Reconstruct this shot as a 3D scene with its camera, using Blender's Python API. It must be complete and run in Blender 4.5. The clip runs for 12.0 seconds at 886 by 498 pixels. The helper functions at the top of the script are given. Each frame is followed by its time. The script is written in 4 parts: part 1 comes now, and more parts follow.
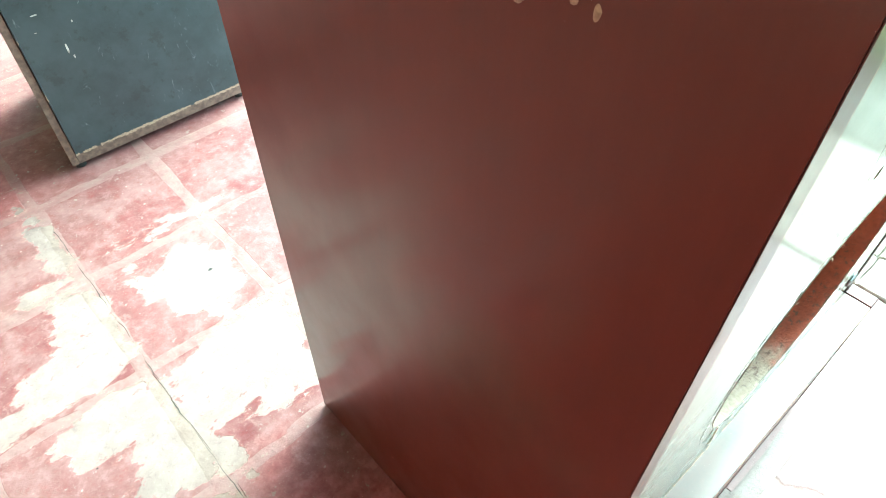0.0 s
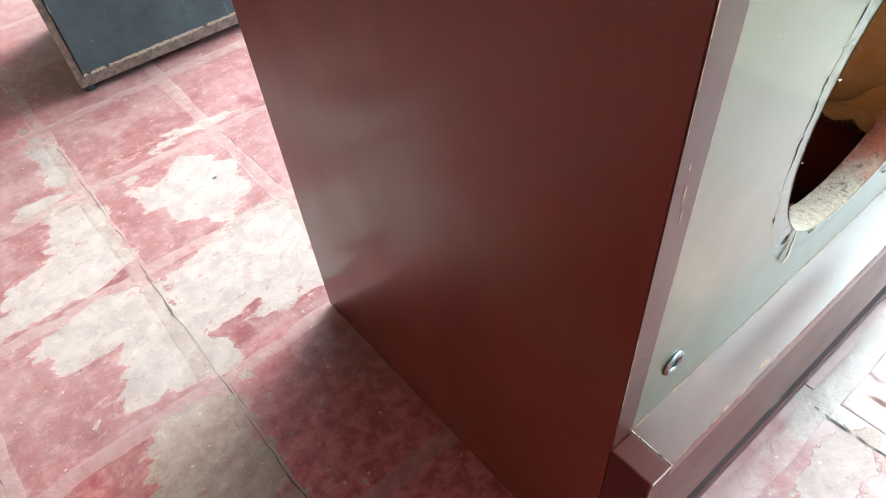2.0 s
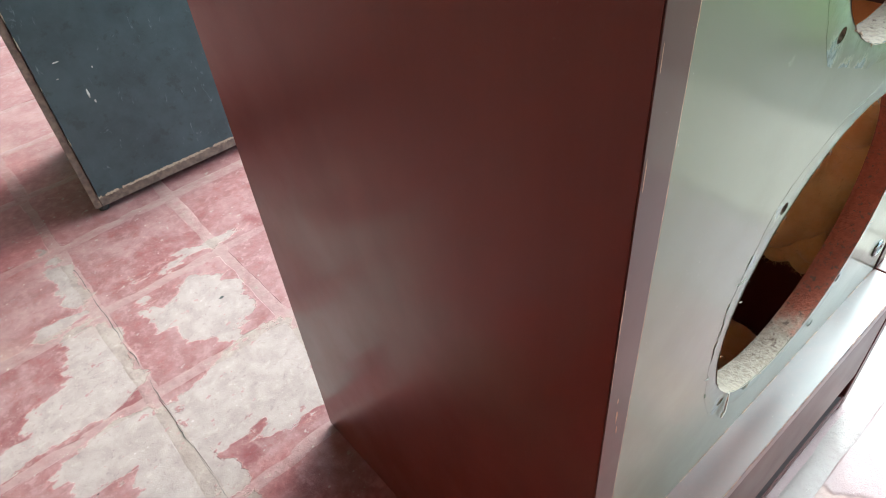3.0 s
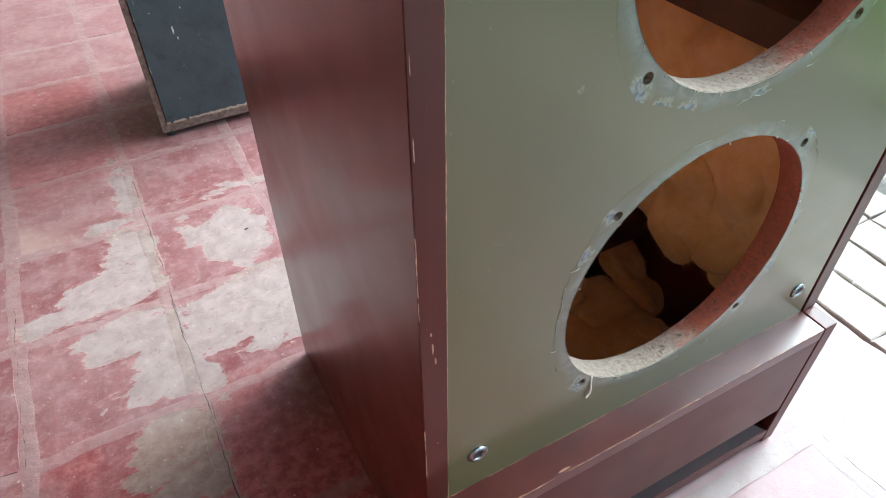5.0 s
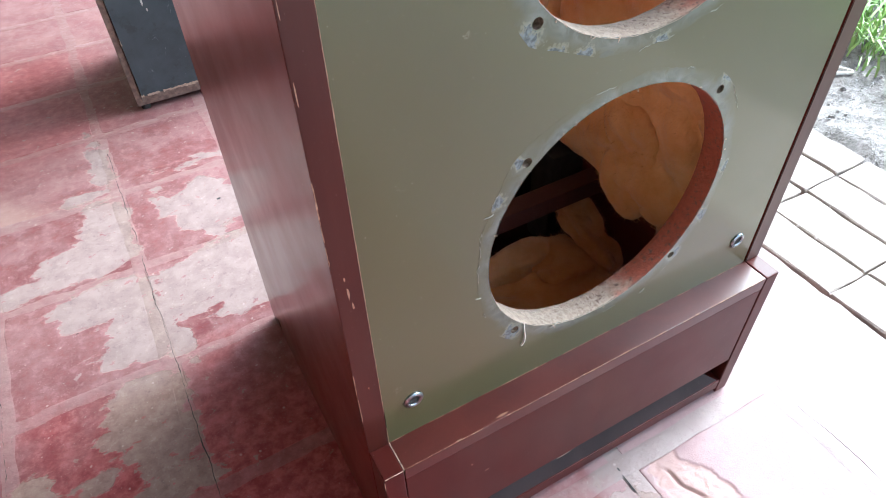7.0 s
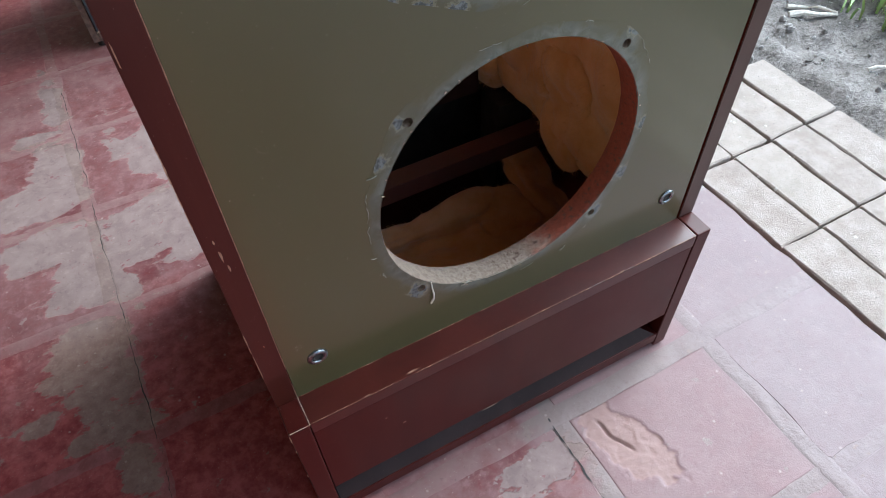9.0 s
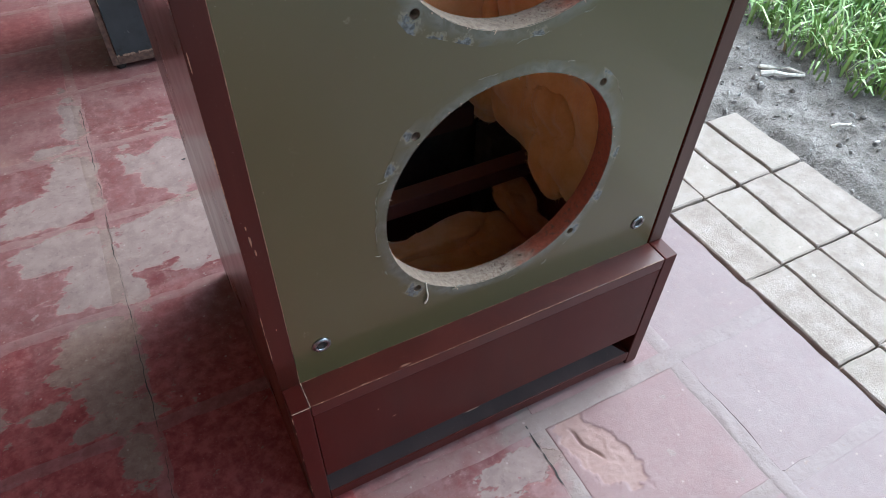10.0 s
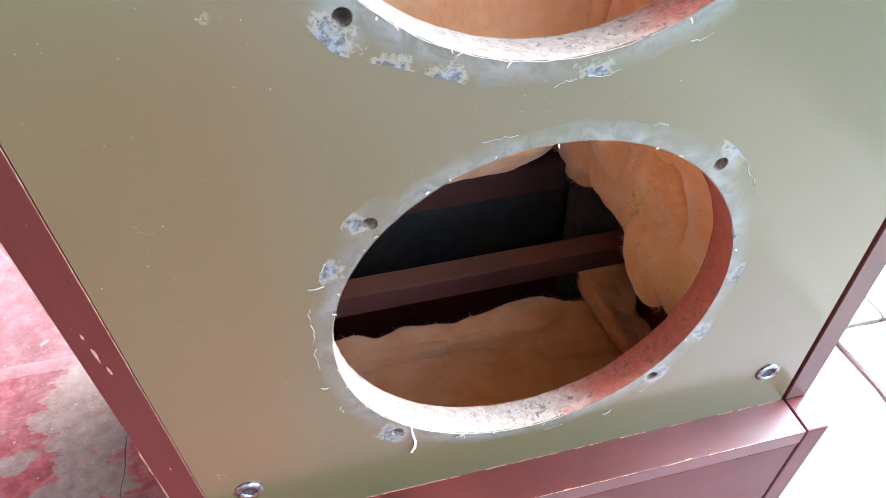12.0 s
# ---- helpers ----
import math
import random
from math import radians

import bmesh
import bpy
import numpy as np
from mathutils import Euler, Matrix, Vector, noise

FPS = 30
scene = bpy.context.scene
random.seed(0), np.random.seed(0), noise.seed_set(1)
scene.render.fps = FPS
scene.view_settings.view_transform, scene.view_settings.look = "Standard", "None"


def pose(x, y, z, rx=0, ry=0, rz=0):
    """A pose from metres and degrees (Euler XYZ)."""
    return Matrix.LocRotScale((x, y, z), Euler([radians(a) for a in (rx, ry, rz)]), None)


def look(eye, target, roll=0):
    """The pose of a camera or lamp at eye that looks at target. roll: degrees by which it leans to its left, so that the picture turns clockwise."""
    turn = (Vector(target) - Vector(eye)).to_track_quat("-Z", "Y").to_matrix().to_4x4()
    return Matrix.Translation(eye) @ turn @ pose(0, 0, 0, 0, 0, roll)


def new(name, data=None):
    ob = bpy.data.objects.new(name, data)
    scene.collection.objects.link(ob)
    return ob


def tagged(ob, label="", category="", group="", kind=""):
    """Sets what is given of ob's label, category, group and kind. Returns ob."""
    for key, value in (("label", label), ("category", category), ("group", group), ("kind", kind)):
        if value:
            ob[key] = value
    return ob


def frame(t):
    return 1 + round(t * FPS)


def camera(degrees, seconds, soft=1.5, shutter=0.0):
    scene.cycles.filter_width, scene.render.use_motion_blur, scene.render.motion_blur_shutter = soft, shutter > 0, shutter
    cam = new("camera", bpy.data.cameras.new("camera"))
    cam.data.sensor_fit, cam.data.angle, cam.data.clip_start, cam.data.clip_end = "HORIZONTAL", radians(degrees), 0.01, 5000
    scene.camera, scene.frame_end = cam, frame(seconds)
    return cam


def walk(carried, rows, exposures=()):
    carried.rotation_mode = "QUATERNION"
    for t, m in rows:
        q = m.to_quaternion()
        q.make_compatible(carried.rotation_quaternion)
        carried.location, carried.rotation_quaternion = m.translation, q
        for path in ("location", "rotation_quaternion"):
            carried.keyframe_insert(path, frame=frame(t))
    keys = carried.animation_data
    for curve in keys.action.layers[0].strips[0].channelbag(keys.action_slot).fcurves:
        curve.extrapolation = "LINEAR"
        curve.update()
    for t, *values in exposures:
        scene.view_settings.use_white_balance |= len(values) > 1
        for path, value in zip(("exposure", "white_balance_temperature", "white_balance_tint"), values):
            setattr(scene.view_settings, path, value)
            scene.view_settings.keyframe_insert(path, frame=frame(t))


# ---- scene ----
cam = camera(68.1, 12.0, 0.85)
PATH = [
    (0, (-0.203, -0.043, 0.905), (0.658, 0.905, -0.499), 0.0),
    (0.5, (-0.191, -0.08, 0.807), (0.621, 1.088, -0.599), -5.2),
    (1, (-0.193, -0.102, 0.749), (0.601, 1.018, -0.705), -5.4),
    (1.5, (-0.204, -0.109, 0.709), (0.588, 1.026, -0.736), -4.7),
    (2, (-0.197, -0.107, 0.689), (0.593, 1.013, -0.767), -6.5),
    (2.5, (-0.202, -0.095, 0.761), (0.682, 1.076, -0.598), -5.8),
    (2.7, (-0.197, -0.103, 0.788), (0.705, 1.085, -0.544), -6.2),
    (4.3, (-0.173, -0.198, 0.857), (0.677, 1.066, -0.44), -2.3),
    (4.5, (-0.166, -0.225, 0.856), (0.609, 1.095, -0.431), -3.0),
    (5, (-0.127, -0.273, 0.859), (0.577, 1.035, -0.48), -0.7),
    (5.5, (-0.099, -0.31, 0.86), (0.558, 1.009, -0.492), -1.3),
    (6, (-0.092, -0.327, 0.84), (0.58, 0.944, -0.55), -0.6),
    (6.5, (-0.097, -0.332, 0.833), (0.566, 0.928, -0.571), -1.6),
    (6.7, (-0.093, -0.33, 0.84), (0.587, 0.933, -0.553), -2.0),
    (8.3, (0.009, -0.335, 0.891), (0.539, 0.949, -0.549), -4.9),
    (8.5, (0.02, -0.341, 0.874), (0.618, 0.862, -0.607), -2.1),
    (9, (0.014, -0.356, 0.857), (0.6, 0.797, -0.668), -2.2),
    (9.5, (-0.02, -0.392, 0.898), (0.571, 0.877, -0.531), -1.3),
    (10, (-0.034, -0.426, 0.893), (0.636, 0.792, -0.546), 1.8),
    (10.5, (-0.033, -0.428, 0.88), (0.613, 0.804, -0.557), -0.1),
    (11, (-0.015, -0.402, 0.856), (0.594, 0.894, -0.54), -1.0),
    (11.5, (0.052, -0.325, 0.797), (0.579, 0.968, -0.635), 0.2),
    (12, (0.152, -0.265, 0.774), (0.457, 1.159, -0.596), -1.9),
]
walk(cam, [(t, look(eye, target, roll)) for t, eye, target, roll in PATH],
     [(t, stops, kelvin, tint) for t, stops, kelvin, tint in ((0.0, 3.78, 5100, -31), (0.5, 3.58, 5250, -18), (1.0, 3.25, 5350, -14), (1.5, 3.31, 5300, -14), (2.0, 3.33, 5300, -14), (2.5, 3.18, 5300, -14), (4.5, 2.53, 5300, -10), (5.5, 2.99, 5200, -5), (6.5, 2.99, 5300, -1), (8.3, 2.93, 5200, 1), (8.5, 2.93, 5200, 1), (9.0, 1.95, 5300, 1), (9.5, 2.45, 5350, 1), (10.0, 1.91, 5300, 0), (11.0, 2.08, 5350, 1), (11.5, 2.95, 5250, -1), (12.0, 3.99, 5050, 4))])

# ---- light ----
world = bpy.data.worlds.new("overcast_sky")
world.use_nodes = True
scene.world = world
sky = world.node_tree.nodes.new("ShaderNodeTexSky")
sky.sky_type, sky.sun_disc = "NISHITA", False
sky.sun_elevation, sky.sun_rotation = radians(48), radians(81)
sky.air_density, sky.dust_density = 1.0, 3.0
veil = world.node_tree.nodes.new("ShaderNodeHueSaturation")
veil.inputs["Saturation"].default_value = 0.5
world.node_tree.links.new(sky.outputs[0], veil.inputs["Color"])
world.node_tree.links.new(veil.outputs[0], world.node_tree.nodes["Background"].inputs[0])
world.node_tree.nodes["Background"].inputs[1].default_value = 0.15
sun = new("sun", bpy.data.lights.new("sun", "SUN"))
sun.data.energy, sun.data.angle, sun.data.color = 0.95, radians(36), (1.0, 0.96, 0.9)
sun.matrix_world = look((5.0, 0.8, 5.6), (0, 0, 0))


# ---- node helpers ----
def material(name, rough=0.5, metal=0.0, coat=0.0, coat_rough=0.1, spec=0.5):
    m = bpy.data.materials.new(name)
    m.use_nodes = True
    p = m.node_tree.nodes["Principled BSDF"]
    p.inputs["Roughness"].default_value = rough
    p.inputs["Metallic"].default_value = metal
    p.inputs["Coat Weight"].default_value = coat
    p.inputs["Coat Roughness"].default_value = coat_rough
    p.inputs["Specular IOR Level"].default_value = spec
    return m, m.node_tree, p


def feed(nt, socket, value):
    if isinstance(value, bpy.types.NodeSocket):
        nt.links.new(value, socket)
    elif isinstance(value, (tuple, list)) and len(value) == 3 and socket.type == "RGBA":
        socket.default_value = (*value, 1.0)
    else:
        socket.default_value = value


def place(nt, stretch=(1, 1, 1), kind="Position"):
    geo = nt.nodes.new("ShaderNodeNewGeometry") if kind == "Position" else nt.nodes.new("ShaderNodeTexCoord")
    mp = nt.nodes.new("ShaderNodeMapping")
    nt.links.new(geo.outputs[kind], mp.inputs["Vector"])
    mp.inputs["Scale"].default_value = stretch
    return mp.outputs[0]


def noise_of(nt, vec, scale, detail=4.0, rough=0.55, warp=0.0):
    n = nt.nodes.new("ShaderNodeTexNoise")
    nt.links.new(vec, n.inputs["Vector"])
    for key, v in (("Scale", scale), ("Detail", detail), ("Roughness", rough), ("Distortion", warp)):
        n.inputs[key].default_value = v
    return n.outputs["Fac"]


def cells_of(nt, vec, scale):
    n = nt.nodes.new("ShaderNodeTexVoronoi")
    nt.links.new(vec, n.inputs["Vector"])
    n.inputs["Scale"].default_value = scale
    return n.outputs["Distance"]


def sums(nt, op, a, b=0.0):
    n = nt.nodes.new("ShaderNodeMath")
    n.operation = op
    feed(nt, n.inputs[0], a)
    feed(nt, n.inputs[1], b)
    return n.outputs[0]


def step(nt, v, lo, hi, out_lo=0.0, out_hi=1.0):
    n = nt.nodes.new("ShaderNodeMapRange")
    n.interpolation_type = "SMOOTHSTEP"
    feed(nt, n.inputs["Value"], v)
    for key, x in (("From Min", lo), ("From Max", hi), ("To Min", out_lo), ("To Max", out_hi)):
        n.inputs[key].default_value = x
    return n.outputs["Result"]


def blend(nt, fac, a, b, mode="MIX"):
    n = nt.nodes.new("ShaderNodeMix")
    n.data_type, n.blend_type = "RGBA", mode
    feed(nt, n.inputs["Factor"], fac)
    feed(nt, n.inputs["A"] if n.inputs["A"].type == "RGBA" else n.inputs[6], a)
    feed(nt, n.inputs["B"] if n.inputs["B"].type == "RGBA" else n.inputs[7], b)
    return n.outputs[2]


def relief(nt, p, height, strength, depth):
    n = nt.nodes.new("ShaderNodeBump")
    nt.links.new(height, n.inputs["Height"])
    n.inputs["Strength"].default_value, n.inputs["Distance"].default_value = strength, depth
    nt.links.new(n.outputs[0], p.inputs["Normal"])


def any_one(nt):
    return nt.nodes.new("ShaderNodeObjectInfo").outputs["Random"]


# ---- materials ----
def veneer(name, dark, light, rough=0.34, coat=0.3, spec=0.5, coat_rough=0.2):
    m, nt, p = material(name, rough, coat=coat, coat_rough=coat_rough, spec=spec)
    v = place(nt)
    fine = noise_of(nt, place(nt, (260, 260, 5)), 1.0, 3.0, 0.6)
    broad = noise_of(nt, place(nt, (16, 16, 2.2)), 1.0, 3.0, 0.5, 0.6)
    dust = noise_of(nt, v, 900.0, 2.0)
    col = blend(nt, step(nt, sums(nt, "ADD", sums(nt, "MULTIPLY", fine, 0.25), sums(nt, "MULTIPLY", broad, 0.75)), 0.22, 0.78), dark, light)
    col = blend(nt, step(nt, dust, 0.73, 0.78, 0.0, 0.35), col, (0.5, 0.4, 0.34))
    feed(nt, p.inputs["Base Color"], col)
    feed(nt, p.inputs["Roughness"], step(nt, noise_of(nt, v, 12.0, 5.0), 0.3, 0.75, rough - 0.03, rough + 0.05))
    relief(nt, p, dust, 0.03, 0.0003)
    return m


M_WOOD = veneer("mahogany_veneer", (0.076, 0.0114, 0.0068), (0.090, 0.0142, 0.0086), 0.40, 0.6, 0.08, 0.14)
# plinth, ledge, edging: side veneer darkened, the front's dimmer light in its tone
M_PLINTH = veneer("shaded_mahogany_plinth", (0.036, 0.0058, 0.0044), (0.051, 0.0090, 0.0066), 0.38, 0.20, 0.08, 0.14)
M_LEDGE = veneer("shaded_mahogany_ledge", (0.034, 0.0058, 0.0040), (0.060, 0.0108, 0.0070), 0.34, 0.5, 0.15, 0.3)
M_BASE = veneer("glossy_plinth_base", (0.016, 0.0100, 0.0095), (0.028, 0.0180, 0.0170), 0.45, 0.05, 0.08, 0.2)
# right edging greyed in its colour for the reflection on it
M_EDGE_DULL = veneer("greyed_brown_edging", (0.048, 0.024, 0.0195), (0.074, 0.038, 0.031), 0.40, 0.0, 0.3)
M_EDGE = veneer("shaded_mahogany_edging", (0.035, 0.0076, 0.0050), (0.051, 0.0115, 0.0076), 0.34, 0.36, 0.15, 0.13)
# rear batten: inner wood darkened, the shade at the back in its tone
M_SHADE = veneer("shaded_inner_batten", (0.034, 0.014, 0.012), (0.060, 0.024, 0.019), 0.55, 0.0, 0.3)
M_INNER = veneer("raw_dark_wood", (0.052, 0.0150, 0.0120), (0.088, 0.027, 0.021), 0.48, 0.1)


def baffle_paint():
    m, nt, p = material("olive_grey_paint", 0.38, coat=0.9, coat_rough=0.17, spec=0.22)
    v = place(nt)
    cloud = noise_of(nt, v, 7.0, 5.0, 0.6)
    speck = noise_of(nt, v, 420.0, 2.0)
    scuff = noise_of(nt, v, 38.0, 6.0, 0.7)
    col = blend(nt, cloud, (0.059, 0.0516, 0.0205), (0.072, 0.0636, 0.0262))
    col = blend(nt, step(nt, speck, 0.71, 0.76, 0.0, 0.3), col, (0.55, 0.53, 0.44))
    col = blend(nt, step(nt, scuff, 0.66, 0.74, 0.0, 0.22), col, (0.40, 0.39, 0.31))
    feed(nt, p.inputs["Base Color"], col)
    feed(nt, p.inputs["Roughness"], step(nt, cloud, 0.3, 0.7, 0.28, 0.40))
    relief(nt, p, noise_of(nt, v, 1500.0, 2.0), 0.06, 0.0004)
    return m


M_BAFFLE = baffle_paint()


def chipboard():
    m, nt, p = material("cut_chipboard", 0.85)
    v = place(nt)
    grit = noise_of(nt, v, 210.0, 4.0, 0.65)
    patch = noise_of(nt, v, 60.0, 4.0, 0.6)
    sep = nt.nodes.new("ShaderNodeSeparateXYZ")
    nt.links.new(v, sep.inputs[0])
    col = blend(nt, step(nt, grit, 0.36, 0.62), (0.238, 0.176, 0.128), (0.318, 0.244, 0.186))
    # red-brown on the flank turned from the light, its shade put into the colour
    dim_flank = step(nt, sums(nt, "ADD", sep.outputs[0], sums(nt, "MULTIPLY", patch, 0.10)), 0.335, 0.40)
    col = blend(nt, sums(nt, "MULTIPLY", dim_flank, 0.97), col, blend(nt, grit, (0.15, 0.026, 0.012), (0.36, 0.085, 0.040)))
    pits = sums(nt, "MULTIPLY", step(nt, noise_of(nt, v, 230.0, 4.0, 0.7), 0.57, 0.63), step(nt, sep.outputs[0], 0.20, 0.30, 0.25, 0.9))
    col = blend(nt, pits, col, (0.10, 0.055, 0.038))
    feed(nt, p.inputs["Base Color"], col)
    relief(nt, p, grit, 0.8, 0.002)
    return m


M_CHIP = chipboard()


# scraped places round the driver holes: x, z, radius
SCRAPED = [(0.163, 0.650, 0.014), (0.187, 0.632, 0.011), (0.213, 0.624, 0.011), (0.287, 0.611, 0.014), (0.161, 0.548, 0.008), (0.143, 0.518, 0.011),
           (0.420, 0.445, 0.012), (0.408, 0.385, 0.013), (0.378, 0.343, 0.012), (0.165, 0.340, 0.016), (0.385, 0.560, 0.014), (0.40, 0.66, 0.012), (0.17, 0.865, 0.016)]


def residue():
    m, nt, p = material("dried_glue_residue", 0.38, coat=0.9, coat_rough=0.17, spec=0.22)
    v = place(nt)
    sep = nt.nodes.new("ShaderNodeSeparateXYZ")
    nt.links.new(v, sep.inputs[0])
    a = noise_of(nt, v, 55.0, 6.0, 0.65, 0.8)
    b = noise_of(nt, v, 125.0, 6.0, 0.66)
    near = None
    for x, z, r in SCRAPED:
        dx = sums(nt, "DIVIDE", sums(nt, "SUBTRACT", sep.outputs[0], x), r)
        dz = sums(nt, "DIVIDE", sums(nt, "SUBTRACT", sep.outputs[2], z), r)
        d = sums(nt, "SQRT", sums(nt, "ADD", sums(nt, "MULTIPLY", dx, dx), sums(nt, "MULTIPLY", dz, dz)))
        near = d if near is None else sums(nt, "MINIMUM", near, d)
    ragged = sums(nt, "ADD", near, sums(nt, "MULTIPLY", sums(nt, "SUBTRACT", b, 0.5), 2.8))
    # the film of glue thins out away from the cut
    span = None
    for x, z in ((0.272, 0.444), (0.272, 0.762)):
        dx, dz = sums(nt, "SUBTRACT", sep.outputs[0], x), sums(nt, "SUBTRACT", sep.outputs[2], z)
        d = sums(nt, "SQRT", sums(nt, "ADD", sums(nt, "MULTIPLY", dx, dx), sums(nt, "MULTIPLY", dz, dz)))
        span = d if span is None else sums(nt, "MINIMUM", span, d)
    bolt = None
    for x in (0.1695, 0.3745):
        for z in (0.3415, 0.5465, 0.6595, 0.8645):
            dx, dz = sums(nt, "SUBTRACT", sep.outputs[0], x), sums(nt, "SUBTRACT", sep.outputs[2], z)
            d = sums(nt, "SQRT", sums(nt, "ADD", sums(nt, "MULTIPLY", dx, dx), sums(nt, "MULTIPLY", dz, dz)))
            bolt = d if bolt is None else sums(nt, "MINIMUM", bolt, d)
    span = sums(nt, "MINIMUM", span, sums(nt, "ADD", bolt, 0.132))
    film = step(nt, sums(nt, "ADD", span, sums(nt, "MULTIPLY", sums(nt, "SUBTRACT", a, 0.5), 0.03)), 0.139, 0.151, 1.0, 0.0)
    col = blend(nt, noise_of(nt, v, 7.0, 5.0, 0.6), (0.059, 0.0516, 0.0205), (0.072, 0.0636, 0.0262))
    col = blend(nt, sums(nt, "MULTIPLY", film, step(nt, noise_of(nt, v, 28.0, 5.0, 0.6), 0.38, 0.62, 0.45, 0.95)), col, blend(nt, step(nt, a, 0.35, 0.65), (0.070, 0.072, 0.053), (0.130, 0.135, 0.114)))
    bare = step(nt, ragged, 0.50, 0.62, 1.0, 0.0)
    rind = sums(nt, "MULTIPLY", step(nt, ragged, 0.50, 0.62), step(nt, ragged, 0.95, 0.70))
    col = blend(nt, sums(nt, "MULTIPLY", rind, 0.3), col, (0.26, 0.25, 0.18))
    col = blend(nt, sums(nt, "MULTIPLY", bare, 0.85), col, blend(nt, step(nt, noise_of(nt, v, 210.0, 5.0, 0.66), 0.42, 0.58), (0.030, 0.037, 0.040), (0.125, 0.142, 0.145)))
    col = blend(nt, step(nt, noise_of(nt, v, 200.0, 4.0, 0.7), 0.69, 0.74, 0.0, 0.55), col, (0.50, 0.48, 0.38))
    feed(nt, p.inputs["Base Color"], col)
    relief(nt, p, sums(nt, "SUBTRACT", sums(nt, "MULTIPLY", sums(nt, "MULTIPLY", a, film), 0.6), sums(nt, "MULTIPLY", bare, 0.35)), 0.40, 0.0014)
    return m


M_RESIDUE = residue()


def plain(name, a, b, scale, rough, metal=0.0, bump=0.2, depth=0.001, spec=0.5):
    m, nt, p = material(name, rough, metal, spec=spec)
    v = place(nt)
    n = noise_of(nt, v, scale, 5.0, 0.6)
    feed(nt, p.inputs["Base Color"], blend(nt, step(nt, n, 0.3, 0.7), a, b))
    feed(nt, p.inputs["Roughness"], step(nt, noise_of(nt, v, scale * 0.37, 3.0), 0.3, 0.7, rough - 0.07, rough + 0.07))
    relief(nt, p, n, bump, depth)
    return m


M_PALE = plain("bare_pale_wood", (0.27, 0.190, 0.135), (0.42, 0.32, 0.24), 300, 0.8)
M_BEAD = plain("glue_bead", (0.14, 0.136, 0.104), (0.26, 0.255, 0.21), 120, 0.4)
M_TAN = plain("bared_veneer_core", (0.17, 0.080, 0.048), (0.30, 0.165, 0.105), 300, 0.8)
M_BORE = plain("drilled_wood", (0.085, 0.060, 0.042), (0.30, 0.23, 0.17), 300, 0.85)
M_STEEL = plain("zinc_steel", (0.13, 0.14, 0.15), (0.34, 0.35, 0.36), 260, 0.3, 1.0)
M_DARK = plain("dark_of_holes", (0.010, 0.009, 0.008), (0.022, 0.018, 0.015), 120, 0.8)
# near-black tone that stands for the unlit back of the cabinet
M_BLACKWOOD = plain("near_black_board", (0.030, 0.027, 0.025), (0.052, 0.046, 0.042), 60, 0.75)
M_RUBBER = plain("black_rubber", (0.012, 0.012, 0.012), (0.03, 0.028, 0.027), 80, 0.7)
M_WALL = plain("cream_plaster", (0.46, 0.385, 0.30), (0.54, 0.46, 0.365), 6, 0.9)
M_ROOF = plain("brown_soffit_boards", (0.25, 0.17, 0.115), (0.34, 0.24, 0.165), 5, 0.8)


def wool():
    m, nt, p = material("orange_glass_wool", 0.95, spec=0.15)
    v = place(nt)
    a = noise_of(nt, v, 22.0, 5.0, 0.6)
    b = noise_of(nt, v, 240.0, 4.0, 0.7)
    col = blend(nt, step(nt, a, 0.32, 0.68), (0.80, 0.40, 0.172), (0.89, 0.53, 0.262))
    col = blend(nt, step(nt, noise_of(nt, v, 9.0, 4.0), 0.55, 0.72, 0, 0.45), col, (0.90, 0.66, 0.40))
    feed(nt, p.inputs["Base Color"], col)
    p.inputs["Sheen Weight"].default_value = 0.5
    relief(nt, p, sums(nt, "ADD", sums(nt, "ADD", sums(nt, "MULTIPLY", a, 1.2), sums(nt, "MULTIPLY", noise_of(nt, v, 75.0, 4.0, 0.65, 1.2), 0.5)), sums(nt, "MULTIPLY", b, 0.12)), 0.5, 0.006)
    return m


M_WOOL = wool()

# worn places of the floor paint: x, y, half length across and along
WORN = [(-0.21, 0.86, 0.045, 0.075), (-0.26, 0.765, 0.09, 0.055), (-0.35, 0.735, 0.065, 0.024), (-0.25, 0.635, 0.08, 0.05), (-0.20, 0.56, 0.05, 0.09),
        (-0.235, 0.515, 0.05, 0.034), (-0.192, 1.08, 0.018, 0.12), (-0.235, 0.965, 0.04, 0.012), (-0.225, 0.385, 0.06, 0.06), (-0.272, 0.342, 0.045, 0.022),
        (-0.215, 0.31, 0.048, 0.06), (-0.21, 0.235, 0.055, 0.03), (-0.31, 0.284, 0.018, 0.011), (-0.39, 0.31, 0.02, 0.024), (-0.02, 0.815, 0.07, 0.09),
        (-0.10, 0.86, 0.014, 0.035), (0.005, 0.975, 0.06, 0.013), (-0.06, 0.60, 0.105, 0.075), (0.01, 0.63, 0.06, 0.07), (-0.10, 0.55, 0.05, 0.03),
        (-0.01, 0.53, 0.07, 0.045), (-0.152, 0.475, 0.02, 0.035), (-0.20, 0.15, 0.02, 0.04), (0.27, -0.115, 0.055, 0.03), (0.18, -0.15, 0.03, 0.02)]


